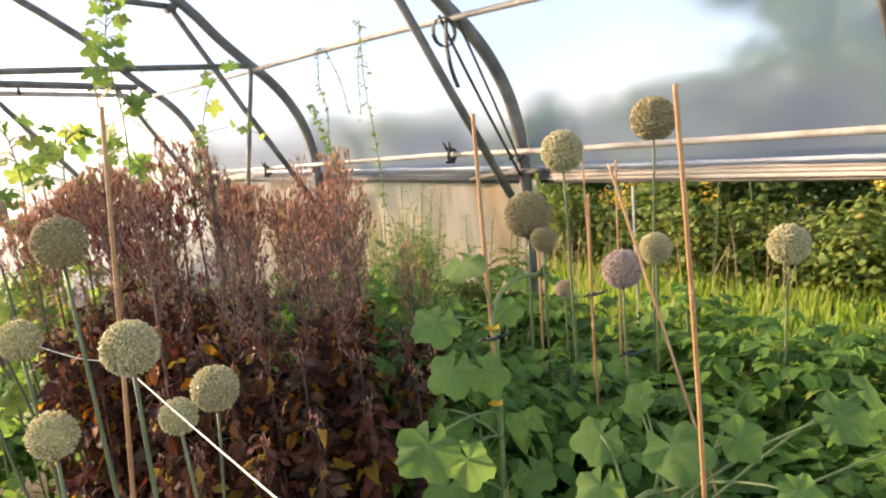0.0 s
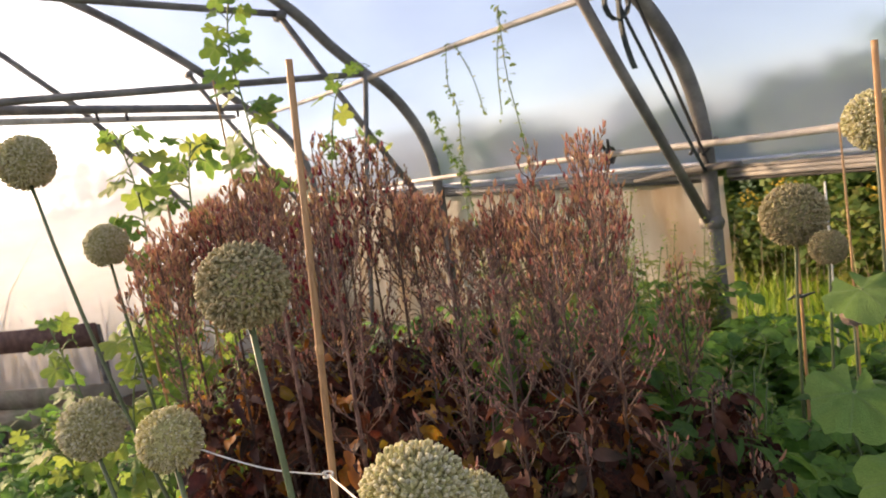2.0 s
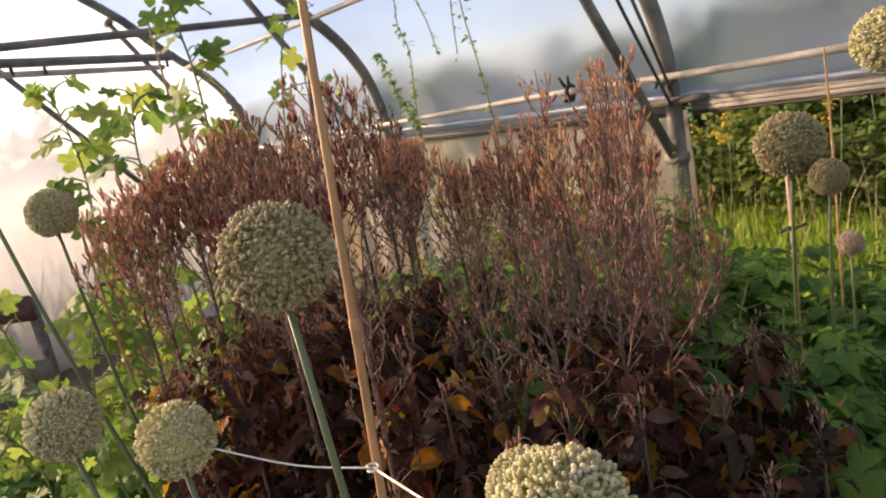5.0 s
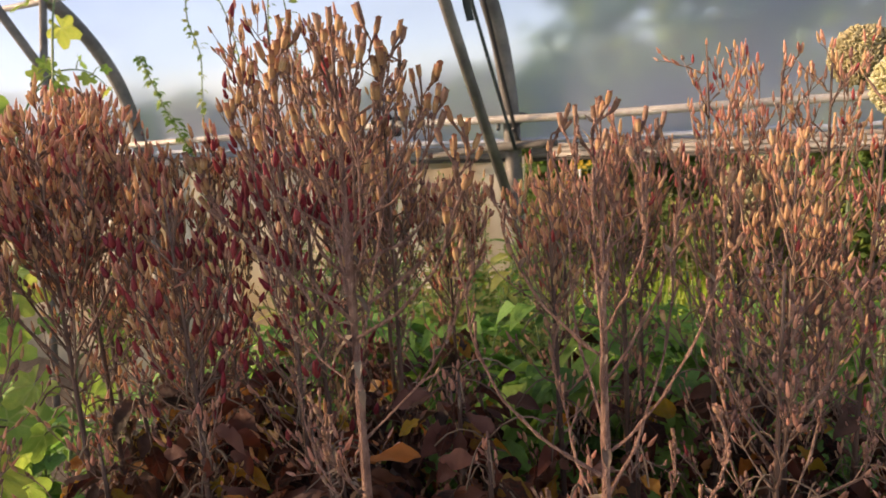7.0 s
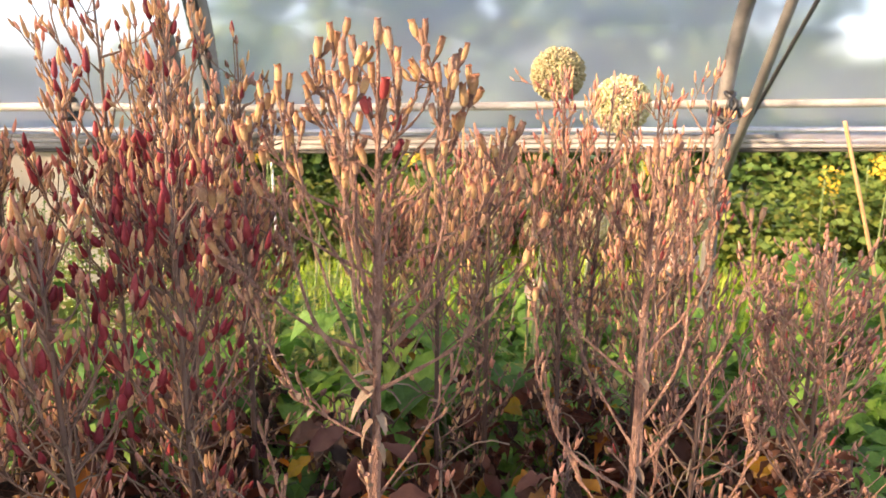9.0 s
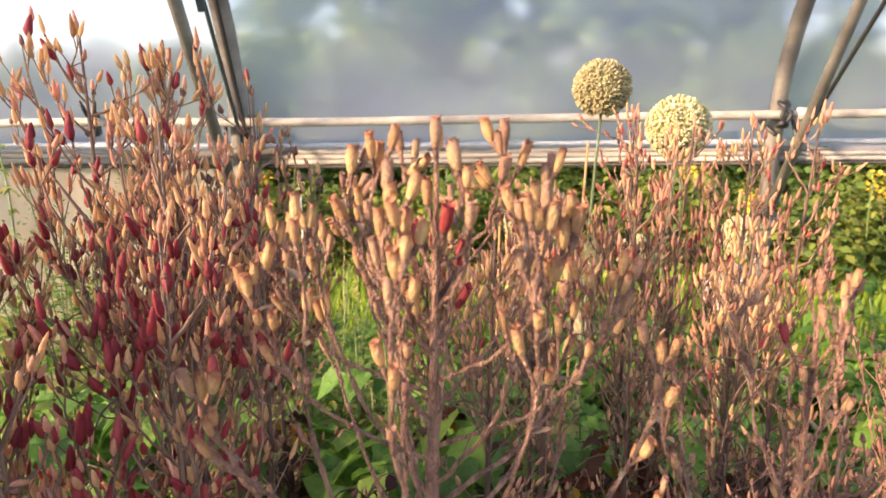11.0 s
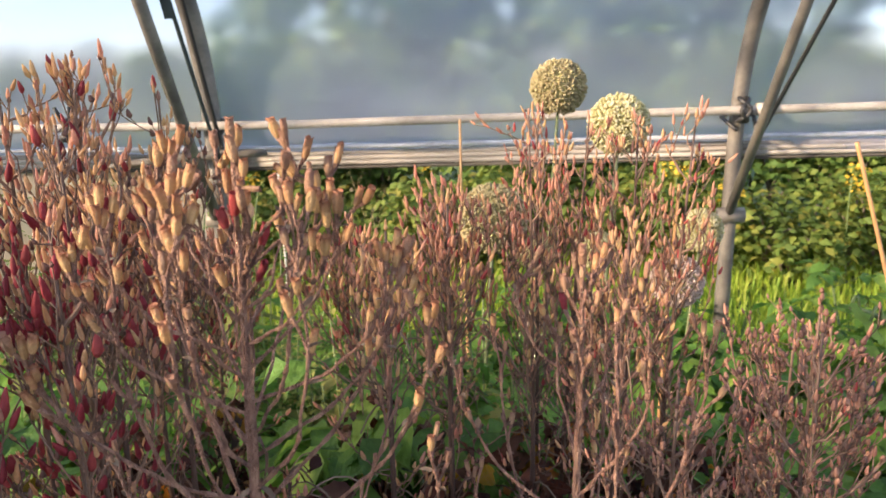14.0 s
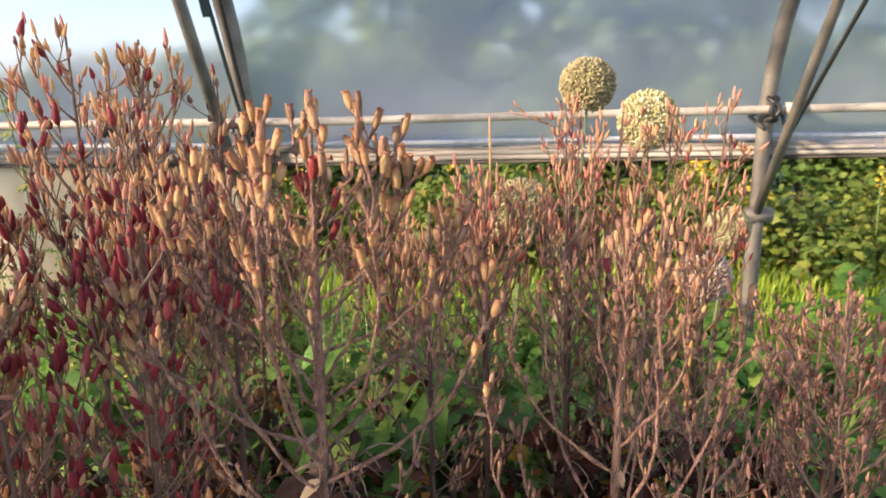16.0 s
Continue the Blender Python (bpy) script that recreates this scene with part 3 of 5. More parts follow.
s = Soup()
pts = curve((1.90, 2.05, 1.008), (1.87, 1.60, 1.046), (0, 0, 0.006), 10)
tube(s, pts, [0.005, 0.008, 0.011, 0.011, 0.013, 0.012, 0.013, 0.012, 0.012, 0.009], 8)
tagged(part("wooden_stick", s, M_DARKWOOD_SHADOW), "rough brown stick tied across the hoop leg", "stick")

# plank barrier towards the sunlit end
def plank_barrier():
    b = thing("plank_barrier", "low barrier of red-brown and mossy planks on posts", "barrier")
    p0, p1 = Vector((0.29, 3.80, 0)), Vector((-0.55, 5.0 - 0.2, 0))
    L = (p1 - p0).length
    m = frame_of((0.29, 3.80, 0), p1 - p0)
    for z0, z1, mat, nm in ((0.60, 0.705, M_BROWN, "plank"), (0.33, 0.42, M_MOSSY, "plank"), (0.22, 0.325, M_MOSSY, "plank")):
        s = Soup()
        box(s, (-0.015, 0, z0), (0.015, L, z1), bevel=0.004)
        part(nm, s, mat, b, at=m)
    for y in (0.03, L * 0.55, L - 0.03):
        s = Soup()
        box(s, (0.0155, y - 0.02, 0.02), (0.05, y + 0.02, 0.69), bevel=0.004)
        part("post", s, M_DARKWOOD_SHADOW, b, at=m)


plank_barrier()


# ---- flowering leeks ----
def floret_soup(rng, diam, count=380):
    s = Soup()
    R = diam / 2
    ga = math.pi * (3 - math.sqrt(5))
    ring = [(math.cos(a), math.sin(a)) for a in np.arange(4) * 2 * np.pi / 4]
    for i in range(count):
        z = 1 - 2 * (i + 0.5) / count
        if z < -0.93:
            continue
        a = i * ga + rng.uniform(-0.12, 0.12)
        q = math.sqrt(1 - z * z)
        d = unit(np.array((q * math.cos(a), q * math.sin(a), z)) + rng.normal(0, 0.05, 3))
        u, w = side_axes(d)
        rad = R * rng.uniform(0.87, 1.02)
        b = R * rng.uniform(0.036, 0.062)
        c = d * rad
        lv = []
        for h, k in ((-1.8, 0.35), (-0.4, 1.0), (0.7, 0.75)):
            lv += [c + d * b * h + b * k * (x * u + y * w) for x, y in ring]
        lv.append(c + d * b * 1.15)
        f = []
        for r in range(2):
            for j in range(4):
                k = (j + 1) % 4
                f.append((r * 4 + j, r * 4 + k, r * 4 + 4 + k, r * 4 + 4 + j))
        f += [(8 + j, 8 + (j + 1) % 4, 12) for j in range(4)]
        s.add(lv, f)
    return s


def ball(radius, seg=14, rings=9, flat=1.0):
    v, f = [(0, 0, radius * flat)], []
    for i in range(1, rings):
        t = math.pi * i / rings
        v += [(radius * math.sin(t) * math.cos(a), radius * math.sin(t) * math.sin(a), radius * flat * math.cos(t)) for a in np.arange(seg) * 2 * np.pi / seg]
    v.append((0, 0, -radius * flat))
    for j in range(seg):
        k = (j + 1) % seg
        f.append((0, 1 + j, 1 + k))
        for i in range(rings - 2):
            a = 1 + i * seg
            f.append((a + j, a + seg + j, a + seg + k, a + k))
        f.append((len(v) - 1, 1 + (rings - 2) * seg + k, 1 + (rings - 2) * seg + j))
    return v, f


LEEKS = [
    # head x, y, z, diameter, foot dx, dy, kind
    (1.495, 0.873, 1.215, 0.114, -0.02, 0.03, "tan"),
    (1.080, 0.831, 1.169, 0.092, 0.05, 0.05, "green"),
    (0.047, 0.790, 1.149, 0.066, 0.04, -0.04, "tan"),
    (0.058, 0.596, 1.041, 0.062, 0.09, 0.02, "green"),
    (0.225, 0.809, 0.891, 0.070, -0.10, -0.05, "green"),
    (0.150, 0.760, 0.885, 0.053, 0.03, -0.05, "green"),
    (0.005, 0.961, 1.000, 0.060, 0.06, 0.03, "green"),
    (-0.030, 1.262, 0.948, 0.078, 0.16, -0.10, "green"),
    (1.155, 1.021, 1.008, 0.116, 0.03, 0.02, "tan"),
    (1.125, 0.945, 0.955, 0.062, 0.02, 0.02, "tan"),
    (0.090, 1.650, 1.150, 0.074, 0.12, -0.05, "green"),
    (-0.008, 1.600, 1.306, 0.086, 0.26, -0.25, "green"),
    (1.540, 0.545, 0.897, 0.096, 0.02, 0.03, "green"),
    (1.120, 0.715, 0.905, 0.086, 0.02, -0.03, "pink"),
    (1.384, 0.807, 0.896, 0.080, 0.0, 0.03, "green"),
    (-0.010, 0.740, 0.920, 0.060, 0.07, -0.03, "green"),
    (0.000, 0.640, 0.800, 0.062, 0.04, 0.03, "green"),
    (1.186, 0.942, 0.819, 0.045, 0.0, 0.03, "pink"),
]


def leek(i, x, y, z, diam, fx, fy, kind):
    rng = np.random.default_rng(50 + i)
    lab = {"green": "leek flower head of pale green buds on a tall stalk", "tan": "leek flower head drying to straw yellow on a tall stalk",
           "pink": "leek flower head of faded pink buds on a tall stalk"}[kind]
    t = thing("leek_flower", lab, "flower", "flowering leeks", at=Matrix.Translation((x + fx, y + fy, 0.08)))
    top = np.array((-fx, -fy, z - 0.08 - diam * 0.42))
    s = Soup()
    pts = curve((0, 0, 0), top, (fx * -0.12 + rng.uniform(-0.012, 0.012), rng.uniform(-0.012, 0.012), 0), 12)
    tube(s, pts, np.linspace(0.0052, 0.0033, 12) * (0.62 + diam * 2.4), 8)
    part("stalk", s, M_STALK, t)
    d = unit(top - pts[-3])
    m = Matrix.Translation((-fx, -fy, z - 0.08)) @ Vector((0, 0, 1)).rotation_difference(Vector(d)).to_matrix().to_4x4()
    head = part("flower_head", floret_soup(rng, diam, 2100 if diam > 0.06 else 1100), {"green": M_HEAD, "tan": M_HEADTAN, "pink": M_HEADPINK}[kind], t, at=m)
    s = Soup()
    s.add(*ball(diam * 0.43))
    part("core", s, M_CORE, head)


for i, row in enumerate(LEEKS):
    leek(i, *row)


# ---- canes, ties and string ----
def cane(top, foot, r=0.006, label="bamboo cane standing in the bed"):
    c = thing("bamboo_cane", label, "cane", "garden canes", at=Matrix.Translation(foot))
    s = Soup()
    d = np.subtract(top, foot)
    L = np.linalg.norm(d)
    k = max(2, int(L / 0.22))
    pts, rad = [], []

    def along(t):
        return d * t + np.array((0.006 * math.sin(3 * t + foot[0] * 9), 0.006 * math.sin(4 * t + foot[1] * 7), 0))

    for i in range(k):
        for f, q in ((0.0, 1.05), (0.04, 1.0), (0.5, 0.96), (0.96, 1.0)):
            t = (i + f) / k
            pts.append(along(t))
            rad.append(r * q * (1.08 - 0.22 * t))
    pts.append(along(1.0))
    rad.append(r * 0.86)
    tube(s, pts, rad, 8)
    part("culm", s, M_CANE, c)
    for i in range(1, k):
        t = (i + 0.12 * math.sin(7 * i + foot[0] * 20)) / k
        s = Soup()
        q = r * (1.08 - 0.22 * t)
        tube(s, [along(t - 0.005 / L), along(t - 0.001 / L), along(t + 0.0015 / L), along(t + 0.006 / L)], [q * 0.98, q * 1.22, q * 1.14, q * 0.98], 8, cap=False)
        part("node", s, M_CANE, c, "raised joint ring")
    return c


CANES = [
    ((0.145, 0.862, 1.322), (0.01, 0.79, 0.05), 0.0040),
    ((0.609, 0.600, 1.265), (0.61, 0.60, 0.05), 0.0037),
    ((0.512, 0.195, 1.274), (0.605, 0.20, 0.05), 0.0032),
    ((1.451, 1.083, 1.155), (1.46, 1.08, 0.05), 0.0030),
    ((0.90, 0.57, 1.157), (0.90, 0.20, 0.05), 0.0032),
    ((1.38, 0.92, 1.12), (1.39, 0.94, 0.05), 0.0029),
    ((1.05, 0.74, 1.08), (1.07, 0.75, 0.05), 0.0032),
    ((1.24, 1.08, 1.01), (1.19, 1.04, 0.05), 0.0036),
    ((0.25, 1.83, 1.20), (0.26, 1.82, 0.05), 0.0029),
    ((0.15, 1.77, 1.17), (0.18, 1.77, 0.05), 0.0029),
    ((0.31, 1.89, 1.13), (0.32, 1.87, 0.05), 0.0029),
    ((-0.03, -0.62, 1.08), (-0.03, -0.62, 0.05), 0.0043),
    ((0.51, 2.22, 1.53), (0.53, 2.22, 0.05), 0.0036),
]
for top, foot, r in CANES:
    cane(top, foot, r)
s = Soup()
tube(s, [(2.66, 1.78, 0.88), (2.63, 1.76, 0.0)], 0.0045, 8)
tagged(part("thin_stake", s, M_STRING), "thin white stake standing in the grass outside", "stake")

s = Soup()
tube(s, smooth_line([(0.018, 0.950, 0.992), (0.066, 0.893, 0.968), (0.105, 0.842, 0.962)], 4), 0.0008, 6)
tube(s, curve((0.105, 0.842, 0.962), (-0.03, -0.62, 1.05), (0, 0, -0.008), 14), 0.0010, 6)
tube(s, [(0.105 + 0.0042 * math.cos(a), 0.842 + 0.0042 * math.sin(a), 0.959 + 0.0006 * a) for a in np.linspace(0, 10, 24)], 0.0010, 6)
tagged(part("garden_string", s, M_STRING), "white garden string tied taut round a cane", "string")


def tie(x, y, z, label="dark green plastic plant tie on a cane"):
    s = Soup()
    tube(s, [(x + 0.009 * math.cos(a), y + 0.009 * math.sin(a), z) for a in np.linspace(0, 6.3, 12)], 0.0025, 6)
    tube(s, [(x + 0.007, y - 0.007, z), (x + 0.022, y - 0.02, z + 0.005)], [0.003, 0.002], 6)
    tube(s, [(x - 0.007, y + 0.007, z), (x - 0.016, y + 0.016, z - 0.006)], [0.0026, 0.002], 6)
    tagged(part("plant_tie", s, M_STRAP), label, "tie", "plant ties")


tie(0.61, 0.60, 0.905)
tie(1.215, 1.06, 0.835)
tie(1.055, 0.745, 0.86)
tie(0.875, 0.52, 0.82)
tie(0.16, 1.77, 1.0)


# ---- seeding red lettuce ----
SPINDLE = (0.30, 0.66, 1.0, 0.92, 0.62, 0.45, 0.26, 0.12)
BARREL = (0.36, 0.68, 0.90, 1.0, 0.88, 0.82, 1.0, 0.72)


def capsule_shape(rng, length=0.0145, wid=0.0058, n=7, barrel=SPINDLE, rings=range(8)):
    prof = [((0.0, 0.10, 0.30, 0.60, 0.84, 0.95, 1.0, 0.90)[k], barrel[k]) for k in rings]
    v, f = [], []
    for t, r in prof:
        for j in range(n):
            a = 2 * math.pi * j / n
            q = wid / 2 * r * (1 + 0.24 * (j % 2) * (t > 0.05) + rng.uniform(-0.12, 0.12))
            v.append((q * math.cos(a), q * math.sin(a), length * (t + (rng.uniform(-0.06, 0.12) if t > 0.9 else rng.uniform(-0.03, 0.03)))))
    k = len(prof)
    for i in range(k - 1):
        for j in range(n):
            q = (j + 1) % n
            f.append((i * n + j, i * n + q, i * n + n + q, i * n + n + j))
    f.append(tuple(range(n - 1, -1, -1)))
    f.append(tuple((k - 1) * n + j for j in range(n)))
    return np.array(v), f


crng = np.random.default_rng(7)
CAPS = [capsule_shape(crng, crng.uniform(0.0082, 0.0102), crng.uniform(0.0031, 0.0037), 10, BARREL) for _ in range(6)]
CAPS_FAR = [capsule_shape(crng, crng.uniform(0.0090, 0.0128), crng.uniform(0.0027, 0.0035), 6, SPINDLE, (0, 1, 2, 4, 6)) for _ in range(4)]


def cap_mesh(i, mat, k=1.0):
    s = Soup()
    s.add(CAPS[i][0] * k, CAPS[i][1])
    return s.mesh("seed_head", mat)


NEAR_MESH = {key: [cap_mesh(i, mat) for i in range(6)] for key, mat in (("tan", M_CAPSO), ("yellow", M_CAPSY))}
NEAR_MESH["bud"] = [cap_mesh(i, M_BUD) for i in range(6)]
NEAR_MESH["red"] = [cap_mesh(i, M_CAPSRO) for i in range(6)]
RED_MESH = []
for v, f in CAPS_FAR:
    s = Soup()
    s.add(v * (1.25, 1.25, 1.0), f)
    RED_MESH.append(s.mesh("seed_head", M_CAPSRO))
LEAF_RNG = np.random.default_rng(11)
LEAF_MESH, LEAF_SHAPE = [], []
for i in range(8):
    s = Soup()
    LEAF_SHAPE.append(lance(1.0, LEAF_RNG.uniform(0.40, 0.66), LEAF_RNG.uniform(0.4, 1.8), LEAF_RNG, LEAF_RNG.uniform(0.1, 0.8), 8, 0.24, LEAF_RNG.uniform(0.45, 0.62)))
    s.add(*LEAF_SHAPE[-1])
    LEAF_MESH.append((s.mesh("leaf", M_LLEAF), s.mesh("leaf", M_LLEAFY)))


def seed_spot(p, d, turn_by):
    return Matrix.Translation(p) @ Vector((0, 0, 1)).rotation_difference(Vector(d)).to_matrix().to_4x4() @ Matrix.Rotation(turn_by, 4, "Z")


def stem_axis(H, rng, bend=0.010):
    """A stem that sways a little on its way up."""
    w, ph = rng.uniform(-bend, bend, 2), rng.uniform(0, 6, 2)
    zs = np.linspace(0, H, 22)
    axis = np.stack([w[0] * np.sin(zs * 5 + ph[0]), w[1] * np.sin(zs * 4 + ph[1]), zs], 1)
    sway = axis[-1, :2].copy()
    axis[:, :2] -= sway * (zs / H)[:, None]
    axis[:, :2] -= axis[0, :2] * (1 - zs / H)[:, None]
    return zs, axis


def on_axis(zs, axis, z):
    return np.array([np.interp(z, zs, axis[:, c]) for c in range(3)])


def leaf_coat(t, rng, zs, axis, H, count, lo, hi, size, singles=46, turning=0.14):
    """Hanging, curled leaves up the stem: the outer ones single, the rest joined."""
    rest = (Soup(), Soup())
    for i in range(count):
        z = lo + (hi - lo) * rng.random() ** 0.8
        p = on_axis(zs, axis, min(z, H * 0.97))
        az = i * 2.4 + rng.uniform(-0.6, 0.6)
        k = size * rng.uniform(0.6, 1.25) * (1.1 - 0.45 * ((z - lo) / max(hi - lo, 0.05)) ** 2)
        out = np.array((math.cos(az), math.sin(az), rng.uniform(-1.25, 0.35)))
        m = frame_of(p + unit(out) * rng.uniform(0.002, 0.028), out, roll=rng.uniform(-1.1, 1.1)) @ Matrix.Scale(k, 4)
        old = 1 if rng.random() < turning else 0
        if i < singles:
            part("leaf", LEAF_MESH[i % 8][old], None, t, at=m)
        else:
            v, f = LEAF_SHAPE[i % 8]
            rest[old].add(placed(v, m), f)
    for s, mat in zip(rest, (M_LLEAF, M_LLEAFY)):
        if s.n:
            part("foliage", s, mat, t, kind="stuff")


def lettuce(x, y, top, seed, low=0.98, reach=0.055, boughs=26, dens=1.0, tones=("tan",), red=0.0, red_zone=(0.2, 0.9), size_by=1.0, leaves=90, leaf_top=0.98, singles=46, label="", twigs=20):
    """A bolted lettuce seen from a little way off: a stem, steep branches set with upright narrow seed heads from the height low upwards, curled leaves below."""
    rng = np.random.default_rng(seed)
    t = thing("lettuce_plant", label or "bolted red lettuce gone to seed with brown-pink seed heads", "plant", "seeding lettuces", at=Matrix.Translation((x, y, 0.07)))
    H = top - 0.07
    base = low - 0.07
    up = np.array((0, 0, 1.0))
    zs, axis = stem_axis(H - 0.012, rng)
    trunk, wood, tips, shreds = Soup(), Soup(), [], Soup()
    tube(trunk, axis, np.interp(zs, [0, H * 0.6, base, H], [0.0048, 0.0030, 0.0020, 0.0007]), 7)

    def heads_along(pts, r, many, u0):
        for q in range(many):
            u = (u0 + (0.99 - u0) * rng.random()) * (len(pts) - 1)
            i = min(len(pts) - 2, int(u))
            d = unit(pts[i + 1] - pts[i])
            p = pts[i] + (pts[i + 1] - pts[i]) * (u - i)
            a, b = side_axes(d)
            az = rng.uniform(0, 2 * math.pi)
            dd = unit(d + (a * math.cos(az) + b * math.sin(az)) * rng.uniform(0.35, 0.8) + up * 0.35)
            L = rng.uniform(0.003, 0.013)
            e = p + dd * L
            tube(wood, [p, e], [r * 0.7, r * 0.55], 3, cap=False)
            tips.append((e, unit(dd + up * rng.uniform(0.3, 1.2))))

    for i in range(boughs):
        u = (i + rng.uniform(0, 0.9)) / boughs
        z = base + (H * 0.97 - base) * u ** 1.15
        z = min(z, H - 0.03)
        p = on_axis(zs, axis, z)
        az = i * 2.4 + rng.uniform(-0.5, 0.5)
        r = reach * (1.02 - 0.72 * u) * rng.uniform(0.55, 1.12)
        rise = r * (rng.uniform(1.9, 3.4) if size_by > 0.8 else rng.uniform(1.0, 2.3))
        end = min(p[2] + rise, H - 0.55 * r - 0.05 * rng.random() ** 1.6)
        goal = np.array((p[0] + r * math.cos(az), p[1] + r * math.sin(az), max(end, p[2] + 0.012)))
        out = np.array((math.cos(az), math.sin(az), 0.0))
        L = np.linalg.norm(goal - p)
        pts = curve(p, goal, out * L * 0.10, 7)
        pts[1:-1] += np.cumsum(rng.normal(0, 0.0013, (5, 3)), 0)
        tube(wood, pts, np.linspace(0.00090, 0.00045, 7) * rng.choice((0.75, 1.0, 1.5), 7), 4, cap=False)
        tips.append((pts[-1], unit(pts[-1] - pts[-2] + up * 0.4)))
        for q in range(int(L / 0.024 * dens + rng.random())):
            uu = rng.uniform(0.3, 0.95) * 6
            k = min(5, int(uu))
            d = unit(pts[k + 1] - pts[k])
            pp = pts[k] + (pts[k + 1] - pts[k]) * (uu - k)
            a, b = side_axes(d)
            aa = rng.uniform(0, 2 * math.pi)
            dd = unit(d + (a * math.cos(aa) + b * math.sin(aa)) * rng.uniform(0.4, 0.8) + up * 0.4)
            LL = rng.uniform(0.014, 0.034)
            sub = curve(pp, pp + dd * LL, (dd - up * dd[2]) * 0.002, 4)
            if sub[-1][2] > H - 0.004:
                continue
            tube(wood, sub, np.linspace(0.00055, 0.00035, 4), 3, cap=False)
            tips.append((sub[-1], unit(dd + up * 0.5)))
            heads_along(sub, 0.0006, int(3.2 * dens + rng.random()), 0.2)
        heads_along(pts, 0.0007, int(L / 0.0098 * dens + rng.random()), 0.22)
    for i in range(twigs):
        z = base + 0.02 - 0.24 * rng.random() ** 1.3
        p = on_axis(zs, axis, z)
        az = i * 2.4 + rng.uniform(-0.7, 0.7)
        L = rng.uniform(0.035, 0.085)
        way = unit((math.cos(az), math.sin(az), rng.uniform(0.7, 2.2)))
        pts = curve(p, p + way * L, up * L * -0.08, 6)
        pts[1:] += np.cumsum(rng.normal(0, 0.0016, (5, 3)), 0)
        tube(wood, pts, np.linspace(0.0008, 0.0004, 6), 4, cap=False)
        heads_along(pts, 0.0006, int(rng.integers(2, 7)), 0.35)
        tips.append((pts[-1], unit(way + up * 0.4)))
    tips.append((axis[-1], up))
    part("stem", trunk, M_LTRUNK, t)
    part("branch", wood, M_LSTEM, t, kind="stuff")
    heads = {}
    for p, d in tips:
        rel = (p[2] - base) / max(0.05, H - base)
        size = rng.uniform(0.62, 1.02) * size_by
        tone = tones[int(rng.integers(len(tones)))]
        if rng.random() < red * (1.0 if red_zone[0] < rel < red_zone[1] else 0.2):
            tone, size = "red", size * (1.25 if red > 0.2 else 1.0)
        elif rng.random() < (0.42 if rel < 0.4 else 0.2 if rel < 0.65 else 0.08):
            tone, size = "bud", size * 0.74
        heads.setdefault(tone, []).append((p, unit(d + rng.normal(0, 0.10, 3)), size, rng.uniform(0, 6)))
    for tone, rows in heads.items():
        s = Soup()
        for i, (p, d, k, ro) in enumerate(rows):
            m = seed_spot(p, d, ro)
            if tone == "red" and red > 0.25 and i < 150:
                part("seed_head", RED_MESH[i % 4], None, t, at=m @ Matrix.Scale(k, 4))
            else:
                v, f = CAPS_FAR[i % 4]
                s.add(placed(v * k * ((1.4, 1.4, 0.72) if tone == "bud" else (1, 1, 1)), m), f)
        if s.n:
            part("seed_spray", s, {"tan": M_CAPS, "red": M_CAPSR, "mauve": M_CAPSM, "bud": M_BUD}[tone], t, kind="stuff")
    for i in range(34):
        z = rng.uniform(0.55, 1.08) * base
        p = on_axis(zs, axis, z)
        az = rng.uniform(0, 6.3)
        L = rng.uniform(0.015, 0.045)
        tube(shreds, curve(p, p + np.array((math.cos(az), math.sin(az), rng.uniform(-0.9, 0.6))) * L, (0, 0, 0.01), 5), 0.0008, 3)
    part("dry_shred", shreds, M_DRY, t, kind="stuff")
    leaf_coat(t, rng, zs, axis, H, leaves, 0.22, leaf_top - 0.07, 0.043, singles)
    return t


